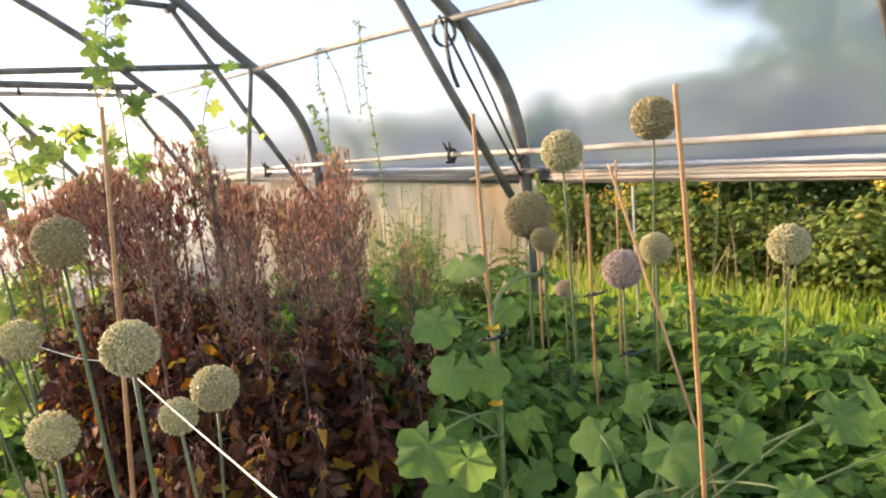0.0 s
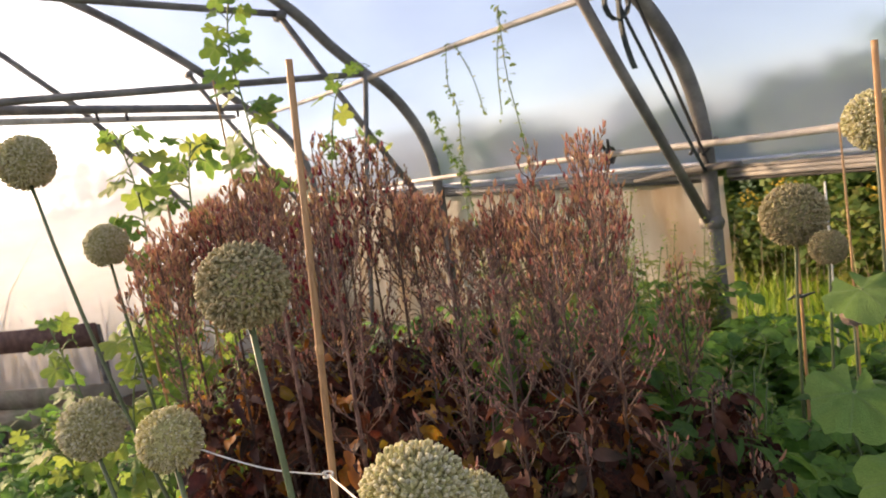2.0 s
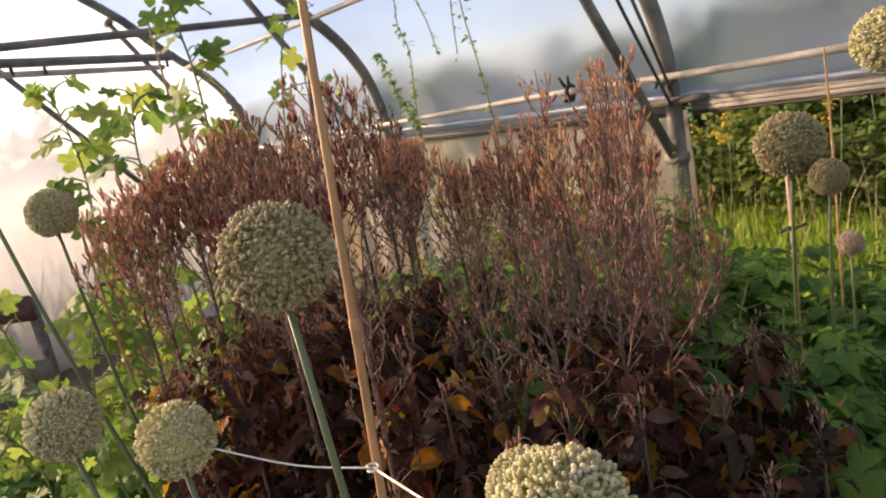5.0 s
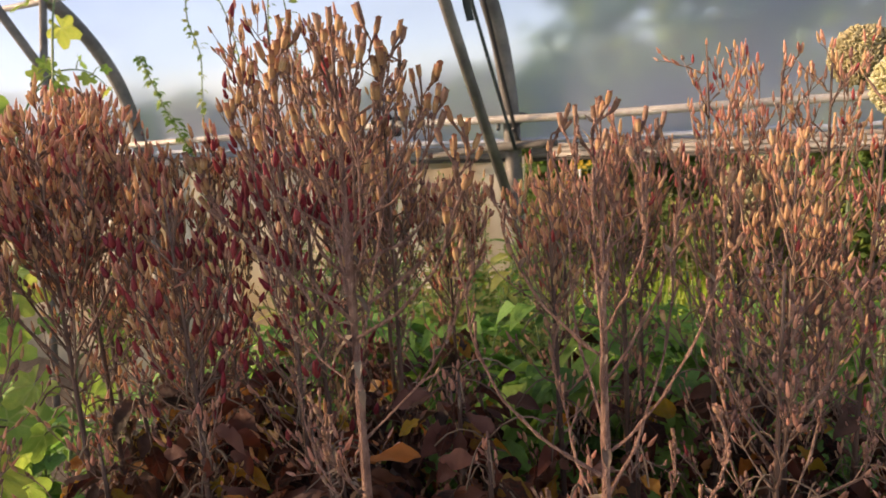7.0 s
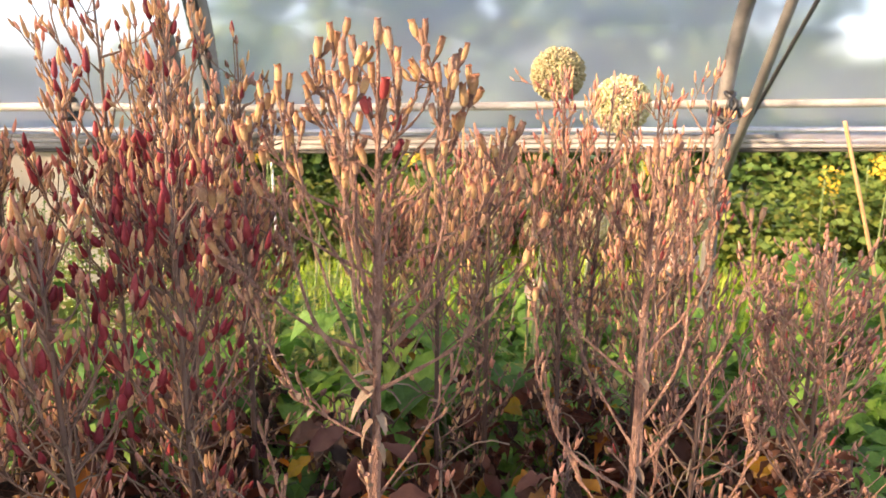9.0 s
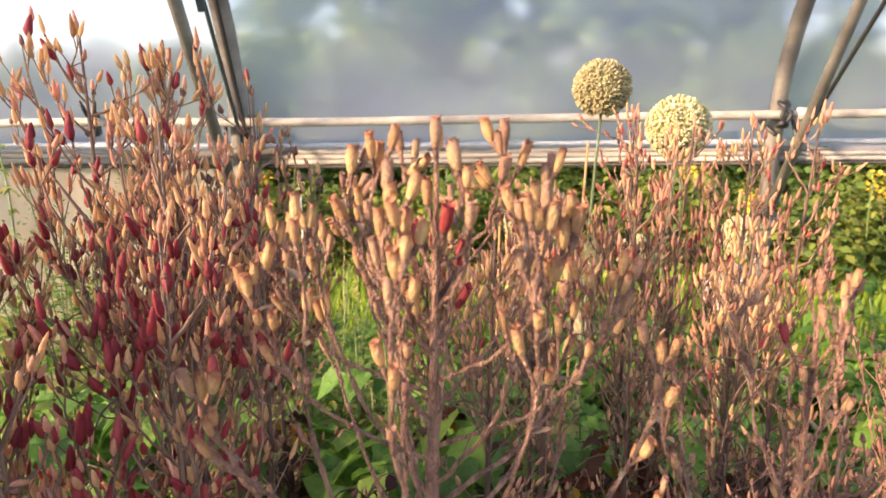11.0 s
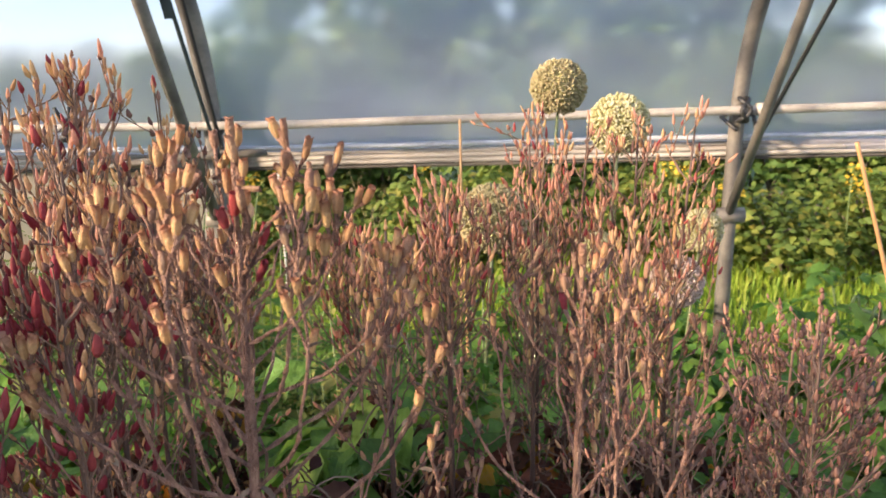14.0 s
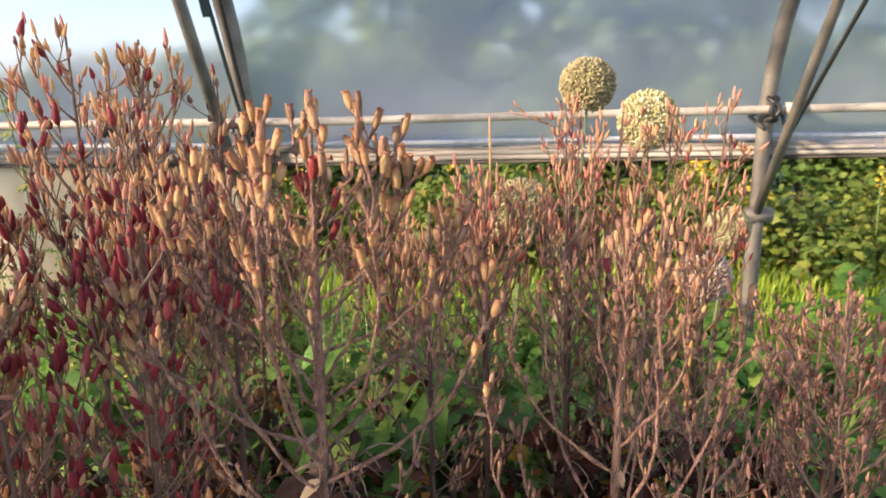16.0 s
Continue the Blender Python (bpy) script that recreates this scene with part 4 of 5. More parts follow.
def candelabra(x, y, top, seed, label, upper, lower, reach, low_reach, tones, knobs=0.2, red=4, fork=0.19, plump=0.84, many=5, leaves=50, leaf_top=0.97):
    """The lettuces nearest the path: a stout stem, bowed branches rising to an open head, each seed head on a stalk of its own."""
    rng = np.random.default_rng(seed)
    t = thing("lettuce_plant", label, "plant", "seeding lettuces", at=Matrix.Translation((x, y, 0.07)))
    H = top - 0.07
    up = np.array((0, 0, 1.0))
    zs, axis = stem_axis(H - 0.022, rng, 0.006)
    trunk, bract, tips = Soup(), Soup(), []
    zt = np.linspace(0, zs[-1], 120)
    tube(trunk, [on_axis(zs, axis, z) for z in zt], np.interp(zt, [0, H - 0.3, H - 0.12, H - 0.05, H], [0.0040, 0.0028, 0.0019, 0.0011, 0.0007]) * rng.choice((0.88, 0.95, 1.0, 1.06, 1.25), 120), 10)
    part("stem", trunk, M_NSTEM, t)

    def stalked(wood, p, d, spread, tone, size, L, r=0.0006):
        a, b = side_axes(d)
        az = rng.uniform(0, 2 * math.pi)
        dd = unit(d + (a * math.cos(az) + b * math.sin(az)) * spread + up * 0.35)
        e = p + dd * L
        tube(wood, curve(p, e, -(dd - up * dd[2]) * L * 0.08, 4), [r * 1.7, r * 0.9, r * 1.1, r * 1.6], 6, cap=False)
        tips.append((e - dd * 0.0006, unit(dd + up * 0.8 + rng.normal(0, 0.08, 3)), tone, size))

    def bough(z, r, az, zt, r0, many, first, main, size, bow):
        wood = Soup()
        p = on_axis(zs, axis, z)
        goal = np.array((p[0] + r * math.cos(az), p[1] + r * math.sin(az), zt))
        out = np.array((math.cos(az), math.sin(az), 0.0))
        L = np.linalg.norm(goal - p)
        pts = curve(p, goal, out * L * bow - up * L * bow * 0.35, 12)
        pts[2:-1] += np.cumsum(rng.normal(0, 0.0008, (9, 3)), 0)
        tube(wood, smooth_line(pts, 3), np.linspace(r0, r0 * 0.5, 34) * rng.choice((0.82, 0.92, 1.0, 1.1, 1.45), 34), 7, cap=False)
        for q in range(many):
            u = (first + (1 - first) * (q + rng.uniform(0.1, 0.9)) / many) * 11
            i = min(10, int(u))
            d = unit(pts[i + 1] - pts[i])
            pos = pts[i] + (pts[i + 1] - pts[i]) * (u - i)
            tone = "bud" if rng.random() < knobs else main[int(rng.integers(len(main)))]
            k = size * rng.uniform(0.75, 1.12) * (0.58 if tone == "bud" else 1.0)
            stalked(wood, pos, d, rng.uniform(0.35, 0.75), tone, k, rng.uniform(0.005, 0.016) * (0.7 if tone == "bud" else 1.0))
            if rng.random() < 0.75:
                a2 = rng.uniform(0, 6.3)
                LB = rng.uniform(0.003, 0.0075)
                v, f = lance(LB, LB * 0.5, rng.uniform(-0.6, 1.0), rng, 0.4, 3)
                bract.add(placed(v, frame_of(pos, (math.cos(a2), math.sin(a2), rng.uniform(0.0, 1.0)))), f)
        d = unit(pts[-1] - pts[-2])
        for q in range(2):
            stalked(wood, pts[-1], d, 0.12 + 0.5 * q, main[int(rng.integers(len(main)))], size * rng.uniform(0.85, 1.1), 0.003 + 0.005 * q)
        part("branch", wood, M_NSTEM, t)

    for i in range(upper):
        u = (i + 0.5) / upper
        az = i * 2.4 + rng.uniform(-0.35, 0.35)
        r = reach * math.sqrt(1.06 - u) * rng.uniform(0.8, 1.05) * (0.6 if math.cos(az) < -0.5 else 1.0)
        bough(H - fork + (fork - 0.045) * u, r, az, H - 0.012 - 12.5 * r * r - rng.uniform(0, 0.008), 0.00100 - 0.0003 * u, many if u < 0.75 else 3, 0.56, tones, plump, 0.13)
    for i in range(lower):
        u = (i + 0.5) / lower
        az = i * 2.4 + 1.1 + rng.uniform(-0.4, 0.4)
        r = low_reach * rng.uniform(0.75, 1.12) * (0.5 if math.cos(az) < -0.4 else 1.0)
        z = H - fork - 0.13 + 0.13 * u
        bough(z, r, az, z + r * rng.uniform(1.1, 1.9), 0.00075, 12, 0.25, ("tan",), 0.58, 0.13)
    wood = Soup()
    for q in range(5):
        p = on_axis(zs, axis, H - 0.03 - 0.012 * q)
        stalked(wood, p, up, rng.uniform(0.3, 0.7), tones[q % len(tones)], plump * rng.uniform(0.95, 1.2), rng.uniform(0.010, 0.02))
    for q in range(red):
        p = on_axis(zs, axis, H - 0.05 - 0.006 * q)
        stalked(wood, p, up, rng.uniform(0.6, 1.2), "red", plump * rng.uniform(1.05, 1.3), rng.uniform(0.010, 0.02))
    stalked(wood, axis[-1], up, 0.05, "tan", 0.95, 0.009)
    part("branch", wood, M_NSTEM, t)
    for i, (p, d, tone, k) in enumerate(tips):
        part("seed_head", NEAR_MESH[tone][i % 6], None, t, at=seed_spot(p, d, rng.uniform(0, 6)) @ Matrix.Scale(k, 4))
    for i in range(26):
        z = H - rng.uniform(0.12, 0.5)
        p = on_axis(zs, axis, z)
        a2 = rng.uniform(0, 6.3)
        LB = rng.uniform(0.008, 0.022)
        v, f = lance(LB, LB * 0.4, rng.uniform(0.2, 1.6), rng, 0.4, 4, 0.1)
        bract.add(placed(v, frame_of(p, (math.cos(a2), math.sin(a2), rng.uniform(-0.9, 0.6)))), f)
    part("dry_shred", bract, M_DRY, t, kind="stuff")
    leaf_coat(t, rng, zs, axis, H, leaves, 0.3, leaf_top - 0.07, 0.05, 40)
    return t


RED_TAN = "bolted red lettuce with crimson and tan seed heads"
PALE = "bolted lettuce with fine tan-pink seed sprays"
MV = ("mauve", "tan")
MM = ("mauve", "mauve", "tan")
TT = ("tan", "tan", "mauve")
FB = ("bud", "bud", "mauve", "bud")
candelabra(0.206, 1.149, 1.245, 1, "bolted lettuce with plump yellow-pink seed heads on bowed branches", 30, 4, 0.078, 0.066, ("yellow", "yellow", "yellow", "tan"), 0.12, 5)
candelabra(0.224, 1.018, 1.193, 2, "bolted lettuce with small brown-pink buds on stiff branches", 13, 6, 0.068, 0.066, ("tan", "tan", "tan", "tan", "yellow"), 0.5, 1, 0.21, 0.64)
#    x, y, top, seed, low, reach, boughs, density, tones, share of red, its zone
for row in (
    # tall open plants with crimson heads
    (0.420, 1.370, 1.290, 3, 1.045, 0.062, 21, 0.70, TT, 0.36, (0.02, 0.50)),
    (0.432, 1.328, 1.272, 22, 1.045, 0.058, 19, 0.70, TT, 0.36, (0.02, 0.50)),
    (0.405, 1.445, 1.185, 41, 0.96, 0.058, 22, 0.9, MV, 0.2, (0.02, 0.75)),
    (0.368, 1.305, 1.240, 4, 0.99, 0.055, 19, 0.70, TT, 0.36, (0.02, 0.75)),
    (0.318, 1.288, 1.190, 23, 0.96, 0.052, 18, 0.70, TT, 0.36, (0.02, 0.85)),
    (0.250, 1.335, 1.150, 42, 0.97, 0.055, 18, 0.7, MV, 0.30, (0.02, 0.85)),
    (0.460, 1.281, 1.250, 36, 1.03, 0.044, 12, 0.6, ("bud", "bud", "tan"), 0.06, (0.1, 0.6)),
    # rounded clump beside the vines
    (0.275, 1.475, 1.226, 5, 1.00, 0.070, 34, 1.15, MV, 0.10, (0.1, 0.9)),
    (0.345, 1.540, 1.228, 37, 1.00, 0.070, 34, 1.15, MV, 0.06, (0.1, 0.9)),
    (0.225, 1.430, 1.210, 6, 0.99, 0.062, 32, 1.1, MV, 0.14, (0.1, 0.9)),
    (0.165, 1.490, 1.182, 30, 0.98, 0.064, 30, 1.1, MV, 0.05, (0.1, 0.9)),
    (0.125, 1.430, 1.152, 38, 0.96, 0.055, 28, 1.0, MV, 0.04, (0.1, 0.9)),
    (0.330, 1.430, 1.095, 43, 0.88, 0.050, 22, 0.9, MV, 0.16, (0.1, 0.9)),
    (0.392, 1.505, 1.070, 44, 0.87, 0.050, 22, 0.9, MV, 0.12, (0.1, 0.9)),
    # middle of the bed
    (0.520, 1.330, 1.165, 11, 0.97, 0.062, 30, 1.05, MM, 0.06, (0.1, 0.9)),
    (0.590, 1.410, 1.160, 27, 0.97, 0.064, 30, 1.05, MV, 0.06, (0.1, 0.9)),
    (0.660, 1.330, 1.100, 39, 0.93, 0.062, 28, 1.05, MM, 0.08, (0.1, 0.9)),
    (0.445, 1.122, 1.158, 34, 1.00, 0.030, 13, 0.7, TT, 0.02, (0.1, 0.9)),
    (0.505, 1.080, 1.166, 32, 1.02, 0.040, 18, 0.8, MM, 0.05, (0.1, 0.9)),
    (0.585, 1.085, 1.168, 26, 0.98, 0.050, 20, 0.8, MM, 0.06, (0.1, 0.9)),
    (0.640, 1.180, 1.110, 12, 0.94, 0.055, 26, 1.0, MM, 0.06, (0.1, 0.9)),
    # tall clump towards the squash
    (0.530, 1.015, 1.232, 7, 0.95, 0.055, 20, 0.74, MM, 0.14, (0.5, 1.1), 0.84),
    (0.610, 1.000, 1.226, 9, 0.95, 0.050, 22, 0.78, MM, 0.12, (0.5, 1.1), 0.84),
    (0.545, 0.925, 1.222, 24, 0.97, 0.046, 20, 0.74, MM, 0.12, (0.5, 1.1), 0.84),
    (0.525, 0.885, 1.228, 8, 0.95, 0.040, 22, 0.76, MM, 0.16, (0.5, 1.1), 0.84),
    (0.575, 0.960, 1.222, 25, 0.97, 0.046, 19, 0.72, MM, 0.10, (0.5, 1.1), 0.84),
    (0.470, 0.945, 1.150, 10, 0.98, 0.040, 14, 0.7, TT, 0.05, (0.5, 1.1)),
    # finer, lower plants
    (0.395, 0.838, 1.112, 14, 0.91, 0.066, 17, 1.0, FB, 0.02, (0.1, 0.9), 0.72),
    (0.330, 0.868, 1.124, 13, 0.92, 0.064, 17, 1.0, FB, 0.02, (0.1, 0.9), 0.70),
    (0.330, 0.945, 1.098, 16, 0.92, 0.056, 15, 1.0, FB, 0.02, (0.1, 0.9), 0.70),
    (0.460, 0.822, 1.084, 15, 0.90, 0.055, 15, 1.0, FB, 0.02, (0.1, 0.9), 0.72),
):
    lettuce(*row, twigs=28 if row[1] > 0.86 else 4, leaves=220 if row[1] > 1.2 or row[1] < 0.87 else 150, leaf_top=0.90 if row[0] < 0.33 and row[1] > 1.32 else 0.92 if row[1] > 0.87 else 0.95, label=RED_TAN if row[9] > 0.09 else PALE if row[8] in (TT, FB) else "")
lettuce(0.70, 0.93, 1.035, 28, 0.84, 0.03, 16, 0.8, MV, 0.02, leaves=60, leaf_top=0.84)
for x, y, top, seed in ((0.27, 0.76, 0.82, 40), (0.34, 0.72, 0.84, 41), (0.43, 0.71, 0.84, 42), (0.53, 0.71, 0.86, 43), (0.27, 0.87, 0.90, 44), (0.62, 0.78, 0.86, 46), (0.67, 0.85, 0.88, 47), (0.37, 0.80, 0.92, 48), (0.46, 0.77, 0.90, 49), (0.20, 0.86, 0.80, 50), (0.27, 0.97, 0.94, 53), (0.30, 1.12, 0.98, 54), (0.34, 1.03, 0.97, 75), (0.28, 1.05, 0.97, 76), (0.35, 0.93, 0.94, 77), (0.36, 1.17, 1.00, 78), (0.23, 1.20, 0.99, 79), (0.19, 0.97, 0.86, 58), (0.40, 1.20, 0.97, 60), (0.27, 1.22, 0.97, 61), (0.50, 1.22, 0.93, 62), (0.58, 0.80, 0.90, 52), (0.52, 0.87, 0.90, 55), (0.46, 0.86, 0.89, 56), (0.44, 1.50, 0.93, 57), (0.36, 1.48, 0.94, 59), (0.52, 1.47, 0.93, 70), (0.46, 1.58, 0.92, 71), (0.17, 1.27, 0.97, 63), (0.23, 1.31, 1.00, 64), (0.12, 1.33, 0.94, 65), (0.29, 1.26, 0.97, 66), (0.33, 1.37, 1.00, 67), (0.20, 1.38, 0.98, 68), (0.40, 1.40, 0.98, 69), (0.27, 1.42, 1.00, 74)):
    lettuce(x, y, top, seed, top - 0.05, 0.012, 4, 0.4, ("mauve",), leaves=200, leaf_top=top - 0.02, singles=60, twigs=0, label="leafy dark red lettuce stem not yet in seed")


# ---- squash and climbing vines ----
SQ_RNG = np.random.default_rng(21)
SQ_MESH, VI_MESH = [], []
for i in range(5):
    s = Soup()
    s.add(*lobed(1.0, SQ_RNG, 5, 0.22, SQ_RNG.uniform(0.5, 0.95), 0.22))
    SQ_MESH.append(s.mesh("leaf", M_SQUASH))
    s = Soup()
    s.add(*lobed(1.0, SQ_RNG, 5, 0.42, SQ_RNG.uniform(0.2, 0.7), 0.25))
    VI_MESH.append(s.mesh("leaf", M_VINE))


def climber(name, label, category, path, leaves, meshes, size, seed, r=0.004, droop=0.5, face=(-0.4, -0.9, 0.2), low=0.0):
    """A winding stem with leaves on stalks turned to the light."""
    rng = np.random.default_rng(seed)
    base = path[0]
    t = thing(name, label, category, at=Matrix.Translation(base))
    pts = smooth_line([np.subtract(p, base) for p in path], 6)
    s = Soup()
    tube(s, pts, np.linspace(r, r * 0.4, len(pts)), 6)
    part("stem", s, M_VSTEM, t)
    for i in range(leaves):
        u = (low + (1 - low) * (i + rng.uniform(0.1, 0.9)) / leaves) * (len(pts) - 1)
        k = min(len(pts) - 2, int(u))
        p = pts[k] + (pts[k + 1] - pts[k]) * (u - k)
        az = rng.uniform(0, 2 * math.pi)
        out = unit((math.cos(az), math.sin(az), rng.uniform(0.0, 0.5)))
        L = rng.uniform(0.4, 0.9) * size
        q = p + out * L
        s = Soup()
        tube(s, curve(p, q, (0, 0, 0.01), 4), [r * 0.5, r * 0.45, r * 0.4, r * 0.35], 5)
        part("leaf_stalk", s, M_VSTEM, t)
        tip = unit(np.array((out[0], out[1], 0)) * 0.6 + np.array((face[0], face[1], 0)) * rng.uniform(0, 0.6) + (0, 0, -droop * rng.uniform(0.3, 1.4)))
        nrm = unit(np.array(face) * rng.uniform(0.2, 1.0) + rng.normal(0, 0.35, 3) + (0, 0, 0.6))
        m = frame_of(q, tip, nrm) @ Matrix.Scale(size * rng.uniform(0.6, 1.25) * (1.0 - 0.3 * u / len(pts)), 4)
        part("leaf", meshes[i % 5], None, t, at=m)
    return t


def squash(label, path, rows, seed, blooms=()):
    """A squash: a trailing stem and broad leaves, each on its own stalk. Rows: leaf x, y, z, size, tip bearing in degrees, how far the tip hangs."""
    rng = np.random.default_rng(seed)
    base = np.array(path[0])
    t = thing("squash_plant", label, "plant", "squash plants", at=Matrix.Translation(base))
    pts = smooth_line([np.subtract(p, base) for p in path], 6)
    s = Soup()
    tube(s, pts, np.linspace(0.0065, 0.003, len(pts)), 7)
    part("stem", s, M_VSTEM, t)
    for i, (x, y, z, size, az, hang) in enumerate(rows):
        q = np.array((x, y, z)) - base
        p = pts[np.argmin(np.linalg.norm(pts - q - (0, 0, -0.06), axis=1))]
        s = Soup()
        tube(s, curve(p, q, (0, 0, 0.015), 6), np.linspace(0.0024, 0.0017, 6), 6)
        part("leaf_stalk", s, M_VSTEM, t)
        a = radians(az)
        tip = unit((math.cos(a), math.sin(a), -hang))
        m = frame_of(q, tip, unit((-0.45 + rng.normal(0, 0.12), -0.5 + rng.normal(0, 0.12), 0.75))) @ Matrix.Scale(size * 0.9, 4)
        part("leaf", SQ_MESH[i % 5], None, t, at=m)
    for x, y, z in blooms:
        s = Soup()
        for k in range(5):
            v, f = lance(0.017, 0.011, -0.3, rng, 0.3, 3)
            s.add(placed(v, frame_of(np.array((x, y, z)) - base, (math.cos(k * 1.257), math.sin(k * 1.257), 0.35))), f)
        part("bloom", s, M_GOLD, t, "small yellow bloom")


squash("squash plant with broad green lobed leaves tied to a cane", [(0.62, 0.60, 0.07), (0.615, 0.592, 0.35), (0.60, 0.59, 0.6), (0.615, 0.595, 0.85), (0.62, 0.60, 0.95), (0.68, 0.61, 0.985), (0.76, 0.62, 0.98)],
       [(0.575, 0.615, 1.035, 0.083, 240, 0.2), (0.49, 0.585, 0.965, 0.086, 205, 0.45), (0.475, 0.54, 0.905, 0.083, 200, 0.7), (0.515, 0.515, 0.895, 0.076, 300, 0.7),
        (0.375, 0.485, 0.84, 0.099, 215, 0.55), (0.42, 0.46, 0.81, 0.076, 280, 0.8), (0.645, 0.60, 0.945, 0.059, 290, 0.6), (0.70, 0.63, 0.985, 0.059, 330, 0.3), (0.76, 0.61, 0.98, 0.040, 20, 0.1),
        (0.60, 0.52, 0.70, 0.079, 250, 0.4), (0.46, 0.56, 0.72, 0.079, 190, 0.5), (0.55, 0.68, 0.78, 0.066, 110, 0.5)], 31, [(0.59, 0.575, 0.925), (0.585, 0.575, 0.80)])
squash("trailing squash with broad green lobed leaves", [(0.78, 0.30, 0.07), (0.74, 0.30, 0.4), (0.66, 0.30, 0.66), (0.58, 0.28, 0.76), (0.50, 0.30, 0.74)],
       [(0.545, 0.335, 0.835, 0.076, 170, 0.4), (0.585, 0.255, 0.83, 0.099, 260, 0.35), (0.665, 0.355, 0.845, 0.066, 100, 0.2), (0.49, 0.295, 0.80, 0.069, 200, 0.7), (0.68, 0.22, 0.815, 0.073, 300, 0.3),
        (0.62, 0.115, 0.80, 0.066, 270, 0.6), (0.79, 0.14, 0.83, 0.092, 300, 0.25), (0.90, 0.145, 0.83, 0.073, 340, 0.2), (0.74, 0.42, 0.80, 0.066, 60, 0.2), (0.86, 0.30, 0.80, 0.079, 20, 0.2), (0.95, 0.02, 0.80, 0.079, 310, 0.3), (0.72, 0.0, 0.76, 0.079, 270, 0.4)], 32)
climber("climbing_vine", "climbing vine with pale green lobed leaves up a string", "plant",
        [(0.54, 2.09, 0.07), (0.518, 2.09, 0.514), (0.521, 2.07, 0.988), (0.548, 2.096, 1.32), (0.535, 2.108, 1.557), (0.559, 2.085, 1.747), (0.555, 2.107, 1.965)], 90, VI_MESH, 0.085, 33)
climber("climbing_vine", "climbing vine with pale green lobed leaves on canes", "plant",
        [(0.192, 1.952, 0.07), (0.189, 1.925, 0.509), (0.18, 1.949, 0.888), (0.225, 1.976, 1.173), (0.201, 1.959, 1.362)], 46, VI_MESH, 0.085, 34)
climber("climbing_vine", "climbing vine with pale green lobed leaves on canes", "plant",
        [(0.343, 1.889, 0.07), (0.322, 1.861, 0.51), (0.341, 1.869, 0.89), (0.31, 1.89, 1.174), (0.342, 1.922, 1.326)], 44, VI_MESH, 0.085, 35)
climber("climbing_vine", "yellowing climbing vine low among the canes", "plant",
        [(0.117, 1.835, 0.07), (0.112, 1.816, 0.412), (0.092, 1.829, 0.744), (0.145, 1.809, 0.981)], 32, VI_MESH, 0.085, 36)
vrng = np.random.default_rng(39)
for i in range(7):
    bx, by, hz = -0.02 + 0.07 * i + vrng.uniform(-0.03, 0.03), 1.72 + 0.3 * vrng.random(), vrng.uniform(0.75, 1.12)
    climber("climbing_vine", "yellow-green climbing vine in a thicket of canes", "plant",
            [(bx, by, 0.07), (bx + vrng.uniform(-0.05, 0.05), by, 0.35), (bx + vrng.uniform(-0.06, 0.06), by + vrng.uniform(-0.05, 0.05), 0.65), (bx + vrng.uniform(-0.07, 0.07), by, hz)], 26, VI_MESH, 0.07, 400 + i, low=0.5)
climber("climbing_vine", "thin vine shoot trained along the steel brace", "plant",
        [(0.659, 2.218, 0.896), (0.721, 2.255, 1.134), (0.857, 2.333, 1.278), (1.092, 2.509, 1.311), (1.306, 2.692, 1.267)], 11, VI_MESH, 0.06, 37, 0.003)
climber("climbing_vine", "vine shoot reaching the pale pipe", "plant",
        [(0.803, 2.277, 0.993), (0.875, 2.325, 1.279), (0.955, 2.389, 1.451), (1.069, 2.492, 1.519), (1.239, 2.645, 1.569)], 9, VI_MESH, 0.07, 38, 0.003)


def strand(path, count, size, seed, mat, label):
    """A thin hanging shoot with many small leaves."""
    rng = np.random.default_rng(seed)
    t = thing("hanging_vine", label, "plant", "hanging shoots", at=Matrix.Translation(path[0]))
    pts = smooth_line([np.subtract(p, path[0]) for p in path], 6)
    s = Soup()
    tube(s, pts, 0.0022, 5)
    part("stem", s, M_VSTEM, t)
    s = Soup()
    for i in range(count):
        p = pts[int(rng.integers(len(pts)))] + rng.normal(0, 0.006, 3)
        az = rng.uniform(0, 6.3)
        m = frame_of(p, (math.cos(az), math.sin(az), rng.uniform(-0.9, 0.4)), roll=rng.uniform(-1, 1))
        v, f = lance(size * rng.uniform(0.6, 1.3), size * rng.uniform(0.35, 0.7), 0.5, rng, 0.3, 3)
        s.add(placed(v, m), f)
    part("foliage", s, mat, t, kind="stuff")


strand([(1.599, 2.655, 1.632), (1.585, 2.661, 1.48), (1.601, 2.642, 1.366), (1.606, 2.667, 1.196), (1.58, 2.651, 0.911)], 55, 0.025, 41, M_FERN, "thin shoot with small leaves hanging from the pipe")
strand([(1.594, 2.589, 1.613), (1.615, 2.533, 1.48), (1.63, 2.514, 1.348)], 22, 0.02, 42, M_FERN, "thin shoot with small leaves hanging from the pipe")
strand([(1.584, 2.293, 1.687), (1.571, 2.28, 1.573), (1.549, 2.249, 1.431), (1.535, 2.198, 1.241), (1.511, 2.146, 1.003), (1.485, 2.139, 0.719)], 75, 0.026, 43, M_FERN, "thin twining shoot hanging below the pipe")
strand([(1.581, 2.309, 1.593), (1.587, 2.345, 1.479), (1.593, 2.362, 1.318)], 18, 0.02, 44, M_FERN, "thin twining shoot hanging below the pipe")
